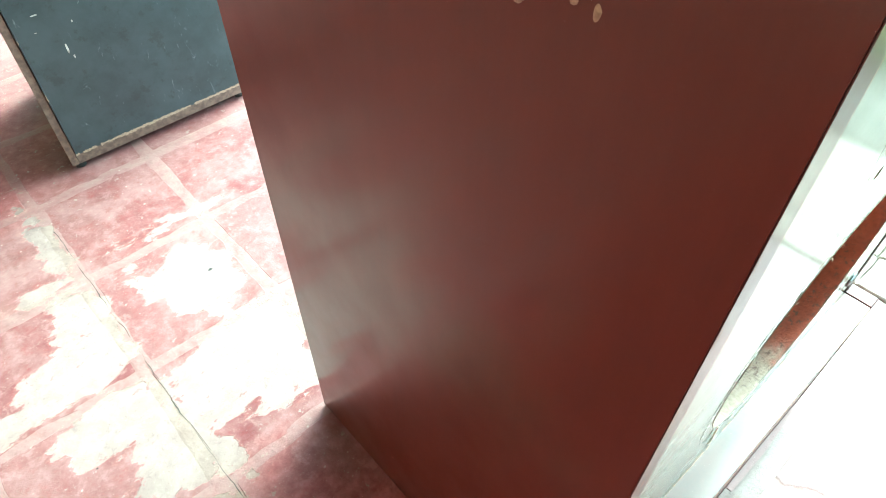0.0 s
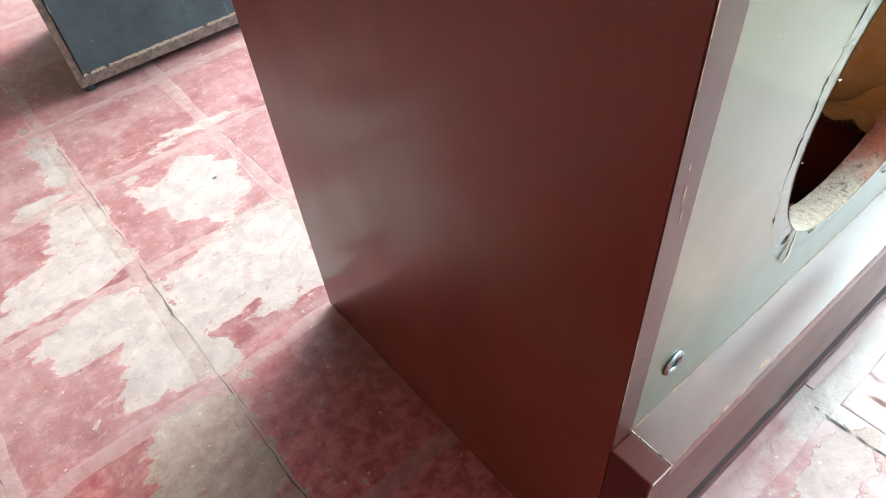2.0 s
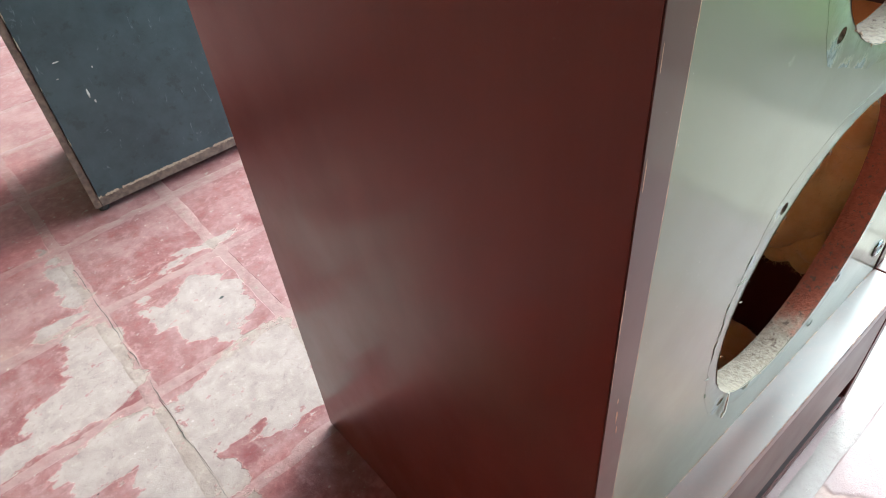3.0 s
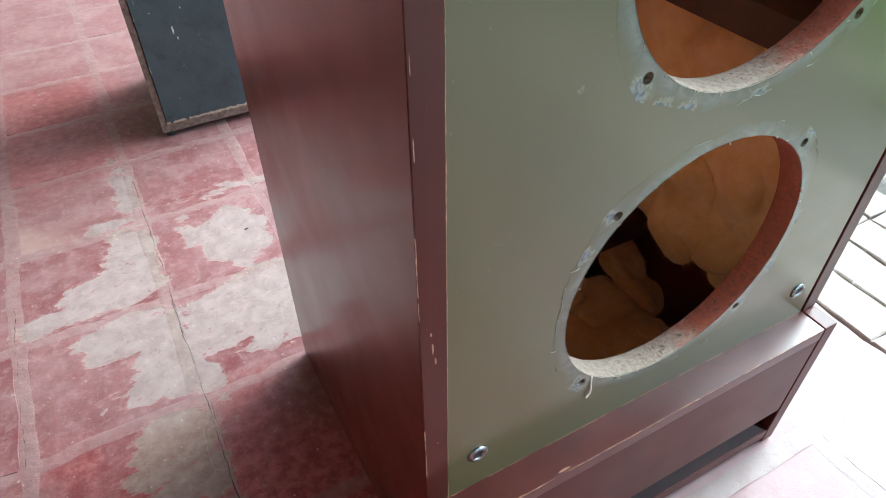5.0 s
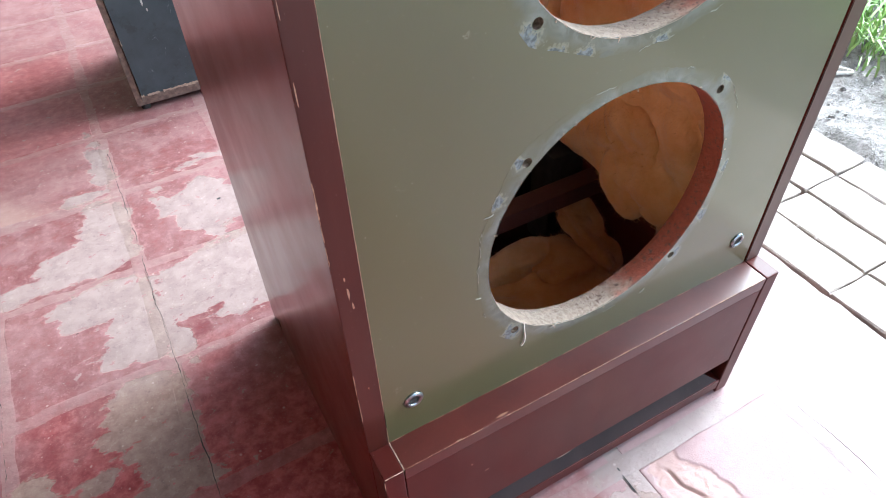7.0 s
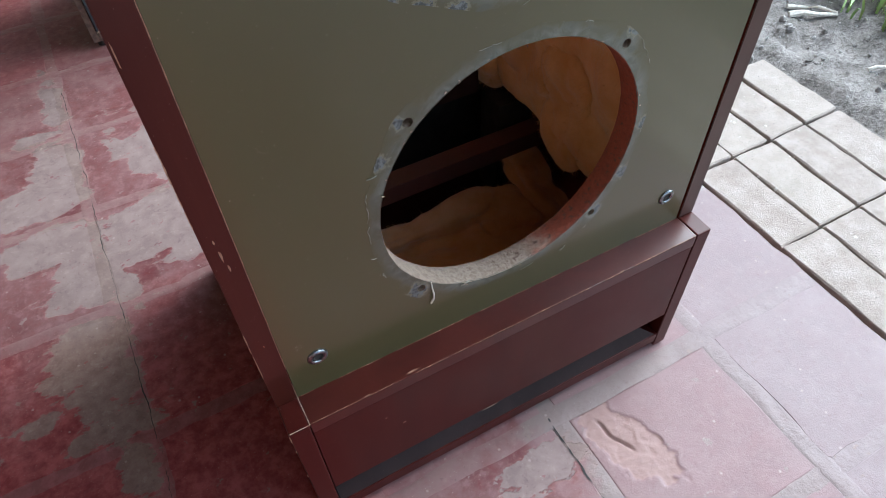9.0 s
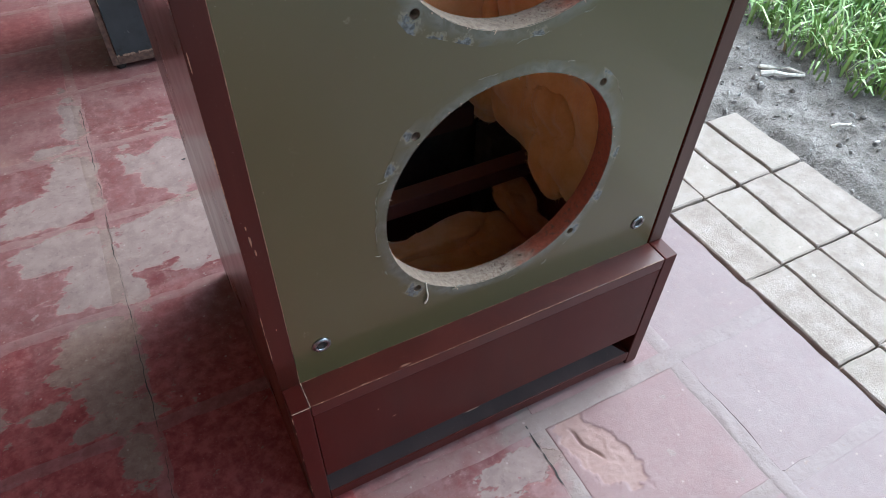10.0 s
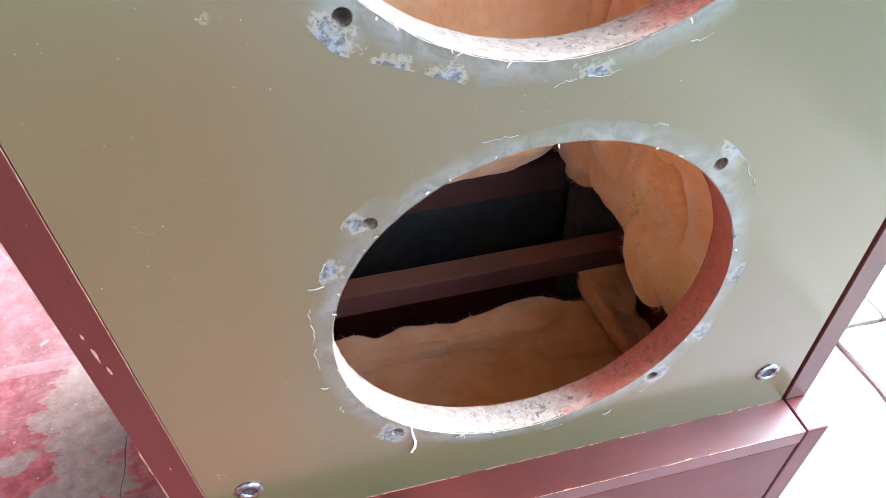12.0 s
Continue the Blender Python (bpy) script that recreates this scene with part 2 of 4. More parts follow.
def tile_clay(name, joint):
    m, nt, p = material(name, 0.42, spec=0.14)
    v = place(nt)
    sep = nt.nodes.new("ShaderNodeSeparateXYZ")
    nt.links.new(v, sep.inputs[0])
    big = noise_of(nt, v, 5.0, 5.0, 0.6)
    mid = noise_of(nt, v, 26.0, 6.0, 0.68, 0.4)
    edge = noise_of(nt, place(nt, (0.62, 1.15, 1.0)), 22.0, 8.0, 0.66)
    fine = noise_of(nt, v, 420.0, 4.0, 0.65)
    red = blend(nt, step(nt, mid, 0.3, 0.7), (0.095, 0.029, 0.031), (0.148, 0.061, 0.061))
    red = blend(nt, step(nt, noise_of(nt, v, 8.5, 5.0, 0.6), 0.40, 0.66, 0.0, 0.75), red, (0.190, 0.110, 0.107))
    # deeper red paint beside the cabinet, with its shade put into the colour
    deep_red_shade = sums(nt, "MULTIPLY", step(nt, sums(nt, "ADD", sep.outputs[1], sums(nt, "MULTIPLY", sums(nt, "SUBTRACT", big, 0.5), 0.5)), 0.50, 0.20, 0.0, 0.9), step(nt, sep.outputs[0], 0.10, 0.04))
    # the black cabinet's cast shadow on the tiles, painted as the same red
    dx, dy = sums(nt, "DIVIDE", sums(nt, "ADD", sep.outputs[0], 0.30), 0.26), sums(nt, "DIVIDE", sums(nt, "SUBTRACT", sep.outputs[1], 1.42), 0.30)
    beside = sums(nt, "ADD", sums(nt, "SQRT", sums(nt, "ADD", sums(nt, "MULTIPLY", dx, dx), sums(nt, "MULTIPLY", dy, dy))), sums(nt, "MULTIPLY", sums(nt, "SUBTRACT", big, 0.5), 0.8))
    deep_red_shade = sums(nt, "MAXIMUM", deep_red_shade, step(nt, beside, 1.15, 0.65, 0.0, 0.42))
    # slightly paler towards the back, away from the cabinet's front
    paler_back = step(nt, sums(nt, "ADD", sep.outputs[1], sums(nt, "MULTIPLY", sums(nt, "SUBTRACT", big, 0.5), 1.1)), 0.75, 1.15, 0.0, 0.10)
    red = blend(nt, paler_back, red, (0.270, 0.150, 0.138))
    mottle = noise_of(nt, v, 48.0, 8.0, 0.70, 0.15)
    red = blend(nt, step(nt, mottle, 0.50, 0.66, 0.0, 0.62), red, (0.212, 0.124, 0.118))
    red = blend(nt, step(nt, mottle, 0.50, 0.30, 0.0, 0.5), red, (0.130, 0.020, 0.021))
    red = blend(nt, step(nt, any_one(nt), 0.0, 1.0, 0.0, 0.22), red, (0.25, 0.148, 0.143))
    if joint:
        red = blend(nt, step(nt, noise_of(nt, v, 40.0, 5.0, 0.6), 0.30, 0.62, 0.25, 0.70), red, (0.190, 0.122, 0.113))
    red = blend(nt, sums(nt, "MULTIPLY", deep_red_shade, 0.6 if joint else 1.0), red, blend(nt, step(nt, mottle, 0.35, 0.65), (0.165, 0.0240, 0.0255), (0.275, 0.067, 0.065)))
    # tiles beside the yard are paler, and greyer again towards the bricks
    red = blend(nt, sums(nt, "MULTIPLY", step(nt, sums(nt, "ADD", sep.outputs[0], sums(nt, "MULTIPLY", big, 0.2)), 0.405, 0.435), 0.72), red, blend(nt, step(nt, sep.outputs[0], 0.56, 0.63), *(((0.176, 0.144, 0.132), (0.196, 0.162, 0.156)) if joint else ((0.200, 0.135, 0.132), (0.200, 0.162, 0.159)))))
    near = None
    for x, y, rx, ry in WORN:
        dx = sums(nt, "DIVIDE", sums(nt, "SUBTRACT", sep.outputs[0], x), rx)
        dy = sums(nt, "DIVIDE", sums(nt, "SUBTRACT", sep.outputs[1], y), ry)
        d = sums(nt, "SQRT", sums(nt, "ADD", sums(nt, "MULTIPLY", dx, dx), sums(nt, "MULTIPLY", dy, dy)))
        d = sums(nt, "MULTIPLY", sums(nt, "SUBTRACT", d, 1.0), min(rx, ry))
        near = d if near is None else sums(nt, "MINIMUM", near, d)
    # distance to the worn places in metres, frayed in tongues across the porch
    ragged = sums(nt, "ADD", near, sums(nt, "MULTIPLY", sums(nt, "SUBTRACT", edge, 0.52), 0.10))
    bare = step(nt, ragged, 0.0, 0.0016, 1.0, 0.0)
    rim = sums(nt, "MULTIPLY", step(nt, ragged, 0.0, 0.008, 1.0, 0.0), 0.12)
    stray = step(nt, noise_of(nt, v, 40.0, 7.0, 0.66), 0.640, 0.655)
    pale = blend(nt, step(nt, mid, 0.35, 0.65), *(((0.168, 0.118, 0.103), (0.210, 0.152, 0.135)) if joint else ((0.178, 0.127, 0.117), (0.218, 0.160, 0.149))))
    # ochre stain over the worn places nearer the front
    ochre = step(nt, sums(nt, "ADD", sep.outputs[1], sums(nt, "MULTIPLY", sums(nt, "SUBTRACT", big, 0.5), 0.2)), 0.48, 0.38, 0.0, 0.85)
    ochre = sums(nt, "MULTIPLY", ochre, step(nt, sep.outputs[0], 0.10, 0.04))
    pale = blend(nt, ochre, pale, blend(nt, step(nt, mottle, 0.35, 0.65), (0.162, 0.094, 0.072), (0.214, 0.137, 0.109)))
    col = blend(nt, rim, red, (0.45, 0.24, 0.20))
    isles = step(nt, noise_of(nt, place(nt, (0.8, 1.2, 1.0)), 52.0, 6.0, 0.66), 0.630, 0.645)
    col = blend(nt, sums(nt, "MAXIMUM", sums(nt, "MULTIPLY", bare, sums(nt, "SUBTRACT", 1.0, sums(nt, "MULTIPLY", isles, 0.8))), stray), col, pale)
    col = blend(nt, step(nt, fine, 0.66, 0.72, 0.0, 0.35), col, (0.62, 0.55, 0.48))
    col = blend(nt, step(nt, sums(nt, "ADD", cells_of(nt, v, 34.0), sums(nt, "MULTIPLY", sums(nt, "SUBTRACT", fine, 0.5), 0.08)), 0.055, 0.075, 0.45, 0.0), col, (0.36, 0.28, 0.25))
    specks = cells_of(nt, v, 78.0)
    col = blend(nt, step(nt, sums(nt, "ADD", specks, sums(nt, "MULTIPLY", sums(nt, "SUBTRACT", big, 0.5), 0.25)), 0.04, 0.08, 0.28, 0.0), col, (0.34, 0.26, 0.23))
    col = blend(nt, step(nt, noise_of(nt, v, 130.0, 5.0, 0.7), 0.60, 0.70, 0.0, 0.35), col, (0.085, 0.038, 0.034))
    # grit trodden into the bare cement, and scuffs through the paint
    grit = noise_of(nt, v, 75.0, 8.0, 0.72, 0.3)
    col = blend(nt, sums(nt, "MULTIPLY", step(nt, grit, 0.55, 0.66, 0.0, 0.34), sums(nt, "ADD", sums(nt, "MULTIPLY", bare, 0.75), 0.25)), col, (0.300, 0.232, 0.205))
    col = blend(nt, sums(nt, "MULTIPLY", step(nt, grit, 0.44, 0.34, 0.0, 0.30), sums(nt, "ADD", sums(nt, "MULTIPLY", bare, 0.7), 0.3)), col, (0.088, 0.052, 0.046))
    # bared clay body where the skin has broken away
    body = step(nt, sep.outputs[2], -0.0012, -0.0007, 1.0, 0.0)
    if not joint:
        col = blend(nt, sums(nt, "MULTIPLY", body, 0.85), col, blend(nt, mottle, (0.190, 0.112, 0.096), (0.275, 0.180, 0.158)))
    feed(nt, p.inputs["Base Color"], col)
    feed(nt, p.inputs["Roughness"], sums(nt, "ADD", step(nt, mid, 0.3, 0.7, 0.32, 0.48), sums(nt, "MULTIPLY", bare, 0.32)))
    h = sums(nt, "ADD", sums(nt, "MULTIPLY", fine, 0.15), sums(nt, "SUBTRACT", sums(nt, "MULTIPLY", mid, 0.4), sums(nt, "MULTIPLY", bare, 0.5)))
    if joint:
        h = sums(nt, "ADD", h, sums(nt, "MULTIPLY", noise_of(nt, v, 34.0, 4.0, 0.55), 1.2))
    relief(nt, p, h, 0.60 if joint else 0.70, 0.0034 if joint else 0.0030)
    return m


M_TILE = tile_clay("red_painted_clay", False)
M_MORTAR = tile_clay("paint_stained_mortar", True)


def paver():
    m, nt, p = material("grey_clay_paver", 0.85)
    v = place(nt)
    a = noise_of(nt, v, 24.0, 6.0, 0.65)
    b = noise_of(nt, v, 350.0, 4.0, 0.7)
    col = blend(nt, step(nt, a, 0.3, 0.7), (0.228, 0.182, 0.150), (0.335, 0.280, 0.240))
    col = blend(nt, step(nt, any_one(nt), 0.0, 1.0, 0.0, 0.45), col, (0.35, 0.30, 0.25))
    col = blend(nt, step(nt, b, 0.55, 0.66, 0, 0.6), col, (0.19, 0.16, 0.13))
    col = blend(nt, step(nt, noise_of(nt, v, 45.0, 4.0), 0.68, 0.72, 0, 0.6), col, (0.64, 0.60, 0.54))
    col = blend(nt, step(nt, noise_of(nt, v, 13.0, 7.0, 0.72), 0.54, 0.68, 0, 0.55), col, (0.24, 0.205, 0.165))
    col = blend(nt, step(nt, noise_of(nt, v, 150.0, 5.0, 0.7), 0.63, 0.68, 0, 0.75), col, (0.11, 0.09, 0.07))
    feed(nt, p.inputs["Base Color"], col)
    relief(nt, p, sums(nt, "ADD", a, sums(nt, "MULTIPLY", b, 0.6)), 0.8, 0.004)
    return m


M_PAVER = paver()


def earth():
    m, nt, p = material("damp_grey_soil", 0.95, spec=0.2)
    v = place(nt)
    sep = nt.nodes.new("ShaderNodeSeparateXYZ")
    nt.links.new(v, sep.inputs[0])
    a = noise_of(nt, v, 11.0, 7.0, 0.68)
    b = noise_of(nt, v, 120.0, 6.0, 0.7)
    col = blend(nt, step(nt, a, 0.3, 0.7), (0.150, 0.132, 0.115), (0.315, 0.286, 0.258))
    col = blend(nt, step(nt, b, 0.34, 0.60, 0.45, 1.0), (0.105, 0.092, 0.081), col)
    col = blend(nt, step(nt, noise_of(nt, v, 30.0, 6.0, 0.7), 0.48, 0.34, 0.0, 0.75), col, (0.095, 0.083, 0.071))
    col = blend(nt, step(nt, b, 0.62, 0.70, 0.0, 0.3), col, (0.60, 0.57, 0.53))
    turf = step(nt, sums(nt, "ADD", sep.outputs[0], sums(nt, "MULTIPLY", a, 0.6)), 2.0, 2.3)
    col = blend(nt, turf, col, blend(nt, b, (0.04, 0.075, 0.02), (0.09, 0.15, 0.04)))
    feed(nt, p.inputs["Base Color"], col)
    relief(nt, p, sums(nt, "ADD", a, sums(nt, "MULTIPLY", b, 0.35)), 0.9, 0.020)
    return m


M_EARTH = earth()


def blade_green(name, a, b):
    m, nt, p = material(name, 0.5)
    isle = nt.nodes.new("ShaderNodeNewGeometry").outputs["Random Per Island"]
    col = blend(nt, isle, a, b)
    col = blend(nt, step(nt, isle, 0.90, 0.95), col, (0.36, 0.30, 0.16))
    feed(nt, p.inputs["Base Color"], col)
    p.inputs["Subsurface Weight"].default_value = 0.0
    return m


M_GRASS = blade_green("grass_blade", (0.17, 0.29, 0.065), (0.42, 0.55, 0.21))
M_STRAW = plain("dry_straw", (0.52, 0.47, 0.39), (0.76, 0.71, 0.62), 90, 0.8)
M_BED = plain("dark_joint_dirt", (0.045, 0.037, 0.029), (0.19, 0.160, 0.132), 40, 0.95, 0.0, 0.8, 0.004)
M_STONE = plain("small_grey_stone", (0.17, 0.152, 0.134), (0.50, 0.47, 0.43), 45, 0.9)


def black_cloth():
    m, nt, p = material("scuffed_black_covering", 0.5, coat=0.1, coat_rough=0.35)
    v = place(nt)
    a = noise_of(nt, v, 9.0, 6.0, 0.65)
    b = noise_of(nt, place(nt, (60, 60, 25)), 1.0, 6.0, 0.7, 0.6)
    col = blend(nt, step(nt, a, 0.3, 0.7), (0.019, 0.027, 0.031), (0.038, 0.050, 0.056))
    col = blend(nt, step(nt, b, 0.62, 0.74, 0, 0.55), col, (0.20, 0.225, 0.23))
    col = blend(nt, step(nt, noise_of(nt, v, 30.0, 6.0, 0.7), 0.46, 0.34, 0.0, 0.7), col, (0.016, 0.020, 0.022))
    feed(nt, p.inputs["Base Color"], col)
    relief(nt, p, noise_of(nt, v, 700.0, 3.0), 0.25, 0.0008)
    return m


M_CLOTH = black_cloth()
M_OLD = plain("worn_dark_edging", (0.085, 0.052, 0.042), (0.180, 0.120, 0.092), 70, 0.5)


# ---- mesh helpers ----
def part(name, bm, mat, parent=None, label="", smooth=False):
    mesh = bpy.data.meshes.new(name)
    bm.normal_update()
    bm.to_mesh(mesh)
    bm.free()
    mesh.materials.append(mat)
    if smooth:
        for f in mesh.polygons:
            f.use_smooth = True
    ob = new(name, mesh)
    ob.parent = parent
    return tagged(ob, label)


def empty(name, at, label, category, group=""):
    ob = new(name)
    ob.matrix_basis = pose(*at)
    ob.empty_display_size = 0.05
    return tagged(ob, label, category, group)


def box(x0, x1, y0, y1, z0, z1, bevel=0.0, segments=2, bm=None):
    bm = bm or bmesh.new()
    got = bmesh.ops.create_cube(bm, size=1.0)["verts"]
    for v in got:
        v.co = Vector((x0 + (v.co.x + 0.5) * (x1 - x0), y0 + (v.co.y + 0.5) * (y1 - y0), z0 + (v.co.z + 0.5) * (z1 - z0)))
    if bevel:
        edges = list({e for v in got for e in v.link_edges})
        bmesh.ops.bevel(bm, geom=edges, offset=bevel, segments=segments, affect="EDGES", profile=0.5)
    return bm


def loop_points(cx, cz, r, n, wobble=None):
    pts = []
    for i in range(n):
        a = 2 * math.pi * i / n
        q = r + (wobble(a) if wobble else 0.0)
        pts.append((cx + q * math.cos(a), cz + q * math.sin(a)))
    return pts


def plate(outline, holes, y_front, y_back):
    """A board in the xz plane with holes right through it."""
    bm = bmesh.new()
    edges, rings = [], []
    for pts in (outline, *holes):
        vs = [bm.verts.new((x, y_front, z)) for x, z in pts]
        rings.append(vs)
        for a, b in zip(vs, vs[1:] + vs[:1]):
            edges.append(bm.edges.new((a, b)))
    bmesh.ops.triangle_fill(bm, edges=edges, use_beauty=True, use_dissolve=False)
    faces = list(bm.faces)
    back = {}
    for ring in rings:
        for v in ring:
            back[v] = bm.verts.new((v.co.x, y_back, v.co.z))
    for f in faces:
        bm.faces.new([back[v] for v in reversed(f.verts)])
    for ring in rings:
        for a, b in zip(ring, ring[1:] + ring[:1]):
            bm.faces.new((a, b, back[b], back[a]))
    bmesh.ops.recalc_face_normals(bm, faces=bm.faces)
    return bm


def lathe(profile, n, closed=False):
    """Turns (radius, y) pairs round the y axis."""
    bm = bmesh.new()
    rings = []
    for r, y in profile:
        rings.append([bm.verts.new((r * math.cos(2 * math.pi * i / n), y, r * math.sin(2 * math.pi * i / n))) for i in range(n)])
    pairs = list(zip(rings, rings[1:]))
    if closed:
        pairs.append((rings[-1], rings[0]))
    for p, q in pairs:
        for i in range(n):
            bm.faces.new((p[i], p[(i + 1) % n], q[(i + 1) % n], q[i]))
    if not closed:
        bm.faces.new(rings[-1])
    bmesh.ops.recalc_face_normals(bm, faces=bm.faces)
    return bm


def strand(points, r0, r1, sides=5, bm=None):
    """A thin tapered rod along points."""
    bm = bm or bmesh.new()
    rings = []
    n = len(points)
    for i, q in enumerate(points):
        q = Vector(q)
        way = (Vector(points[min(i + 1, n - 1)]) - Vector(points[max(i - 1, 0)])).normalized()
        u = way.orthogonal().normalized()
        w = way.cross(u)
        r = r0 + (r1 - r0) * i / (n - 1)
        rings.append([bm.verts.new(q + r * (math.cos(2 * math.pi * k / sides) * u + math.sin(2 * math.pi * k / sides) * w)) for k in range(sides)])
    for p, q in zip(rings, rings[1:]):
        for k in range(sides):
            bm.faces.new((p[k], p[(k + 1) % sides], q[(k + 1) % sides], q[k]))
    bm.faces.new(rings[0][::-1])
    bm.faces.new(rings[-1])
    return bm


def pillow(x0, x1, y0, y1, z0, z1, swell, seed, cuts=40, freq=9.0):
    """A soft lump of wadding that fills a box, with folds and bulges, and the fibres that stand off it."""
    bm = bmesh.new()
    bmesh.ops.create_cube(bm, size=2.0)
    bmesh.ops.subdivide_edges(bm, edges=bm.edges[:], cuts=cuts, use_grid_fill=True)
    c = Vector(((x0 + x1) / 2, (y0 + y1) / 2, (z0 + z1) / 2))
    h = Vector(((x1 - x0) / 2, (y1 - y0) / 2, (z1 - z0) / 2))
    for v in bm.verts:
        d = v.co.copy()
        soft = (abs(d.x) ** 5 + abs(d.y) ** 5 + abs(d.z) ** 5) ** 0.2
        d /= max(soft, 1e-6)
        q = c + Vector((d.x * h.x, d.y * h.y, d.z * h.z))
        puff = 0.0
        for f, gain in ((1.0, 1.5), (2.3, 0.7), (5.0, 0.16)):
            bend = q + Vector((0.02, 0.02, 0.03)) * noise.noise(q * 12 + Vector((seed, 1, 0)))
            puff += gain * (abs(noise.noise(bend * freq * f + Vector((seed, f, 0)))) * 2.2 - 0.6)
        k = 0.6 * noise.noise(q * freq * 0.8 + Vector((seed, 0, 0))) + puff
        v.co = q + d.normalized() * swell * k
    bm.normal_update()
    rng = random.Random(int(seed))
    roots = list(bm.verts)
    loose = bmesh.new()
    for i in range(5200):
        v = rng.choice(roots)
        tilt = Vector((rng.gauss(0, 1), rng.gauss(0, 1), rng.gauss(0, 1))).normalized()
        along = (v.normal * rng.uniform(0.05, 0.5) + tilt).normalized()
        side = along.cross(v.normal).normalized() * rng.uniform(0.00012, 0.00028)
        at = v.co + tilt.cross(v.normal) * rng.uniform(0.0, 0.005)
        size = rng.uniform(0.003, 0.009)
        bend = at + along * size * 0.55 + v.normal * size * 0.12
        tip = at + along * size
        a, b, c, e = (loose.verts.new(p) for p in (at - side, at + side, bend + side * 0.8, bend - side * 0.8))
        loose.faces.new((a, b, c, e))
        loose.faces.new((e, c, loose.verts.new(tip)))
    return bm, loose


# ---- the setting: ground, floor, walls, roof ----
def graded(lo, fine_lo, fine_hi, hi, pitch):
    inner = list(np.arange(fine_lo, fine_hi + 1e-6, pitch))
    ends = [1.5, 4, 10, 30, 100, 400]
    return [fine_lo - e for e in reversed(ends) if fine_lo - e > lo] + inner + [fine_hi + e for e in ends if fine_hi + e < hi]


def soil_height(x, y):
    q = Vector((x, y, 0))
    lumps = 0.014 * noise.noise(q * 6) + 0.012 * noise.noise(q * 17) + 0.009 * noise.noise(q * 40) + 0.006 * noise.noise(q * 90)
    inside = min(1.0, max(0.0, (x - 1.20) / 0.10))
    if y > 0.43:
        inside = max(inside, min(1.0, max(0.0, (y - 0.43) / 0.05)) * min(1.0, max(0.0, (x - 1.12) / 0.06)))
    rise = 0.05 * min(1.0, max(0.0, (x - 1.35) / 1.0))
    return -0.055 * (1 - inside) + inside * (-0.012 + lumps + rise)


def ground():
    xs = graded(-500, 1.05, 2.4, 500, 0.0125)
    ys = graded(-500, -0.9, 1.7, 500, 0.0125)
    verts = [(x, y, soil_height(x, y) if 1.0 < x < 3 and -1.5 < y < 2.4 else (0.0 if x > 2 else -0.055)) for y in ys for x in xs]
    w = len(xs)
    faces = [(j * w + i, j * w + i + 1, (j + 1) * w + i + 1, (j + 1) * w + i) for j in range(len(ys) - 1) for i in range(w - 1)]
    mesh = bpy.data.meshes.new("ground")
    mesh.from_pydata(verts, [], faces)
    mesh.materials.append(M_EARTH)
    for f in mesh.polygons:
        f.use_smooth = True
    tagged(new("ground", mesh), "lumpy grey garden soil beside the brick edging", "soil", kind="structure")


ground()
X_LINES = [-1.88, -1.64, -1.395, -1.15, -0.905, -0.66, -0.42, -0.175, 0.065, 0.331, 0.603, 0.834]
Y_LINES = [-1.28, -1.03, -0.785, -0.54, -0.295, -0.057, 0.195, 0.442, 0.69, 0.938, 1.19, 1.44, 1.69, 1.94, 2.19, 2.44, 2.69, 2.94, 3.19, 3.44, 3.69]
floor = tagged(part("floor", box(-2.05, 0.838, -2.45, 3.80, -0.06, -0.0125), M_MORTAR), "mortar bed under worn red floor tiles", "floor", kind="structure")
# walls and ceiling are unseen, added to block, limit and bounce the light
tagged(part("wall_west", box(-2.20, -2.05, -1.75, 3.95, -0.06, 2.7), M_WALL), "unseen cream plaster wall, added to shape the light", "wall", kind="structure")
tagged(part("wall_north", box(-2.05, 0.84, 3.80, 3.95, -0.06, 2.7), M_WALL), "unseen cream plaster wall, added to shape the light", "wall", kind="structure")
tagged(part("wall_south", box(-2.05, -0.10, -1.75, -1.60, -0.06, 2.7), M_WALL), "unseen cream plaster wall, added to shape the light", "wall", kind="structure")
tagged(part("ceiling", box(-2.30, 1.25, -1.90, 4.05, 2.7, 2.8), M_ROOF), "unseen brown wooden ceiling, added to limit the sky light", "ceiling", kind="structure")
pavement = tagged(part("pavement", box(0.842, 1.131, -1.45, 2.30, -0.06, -0.016), M_BED), "earth bed under the brick edging", "pavement", kind="structure")

# ---- the speaker cabinet ----
W, D, H, T = 0.546, 0.450, 1.16, 0.022
LEDGE, OUT, FOOT, SOLE = 0.254, -0.035, 0.015, 0.004
HOLES = [(0.272, 0.444), (0.272, 0.762)]
R_HOLE, BOLT = 0.1345, 0.1025


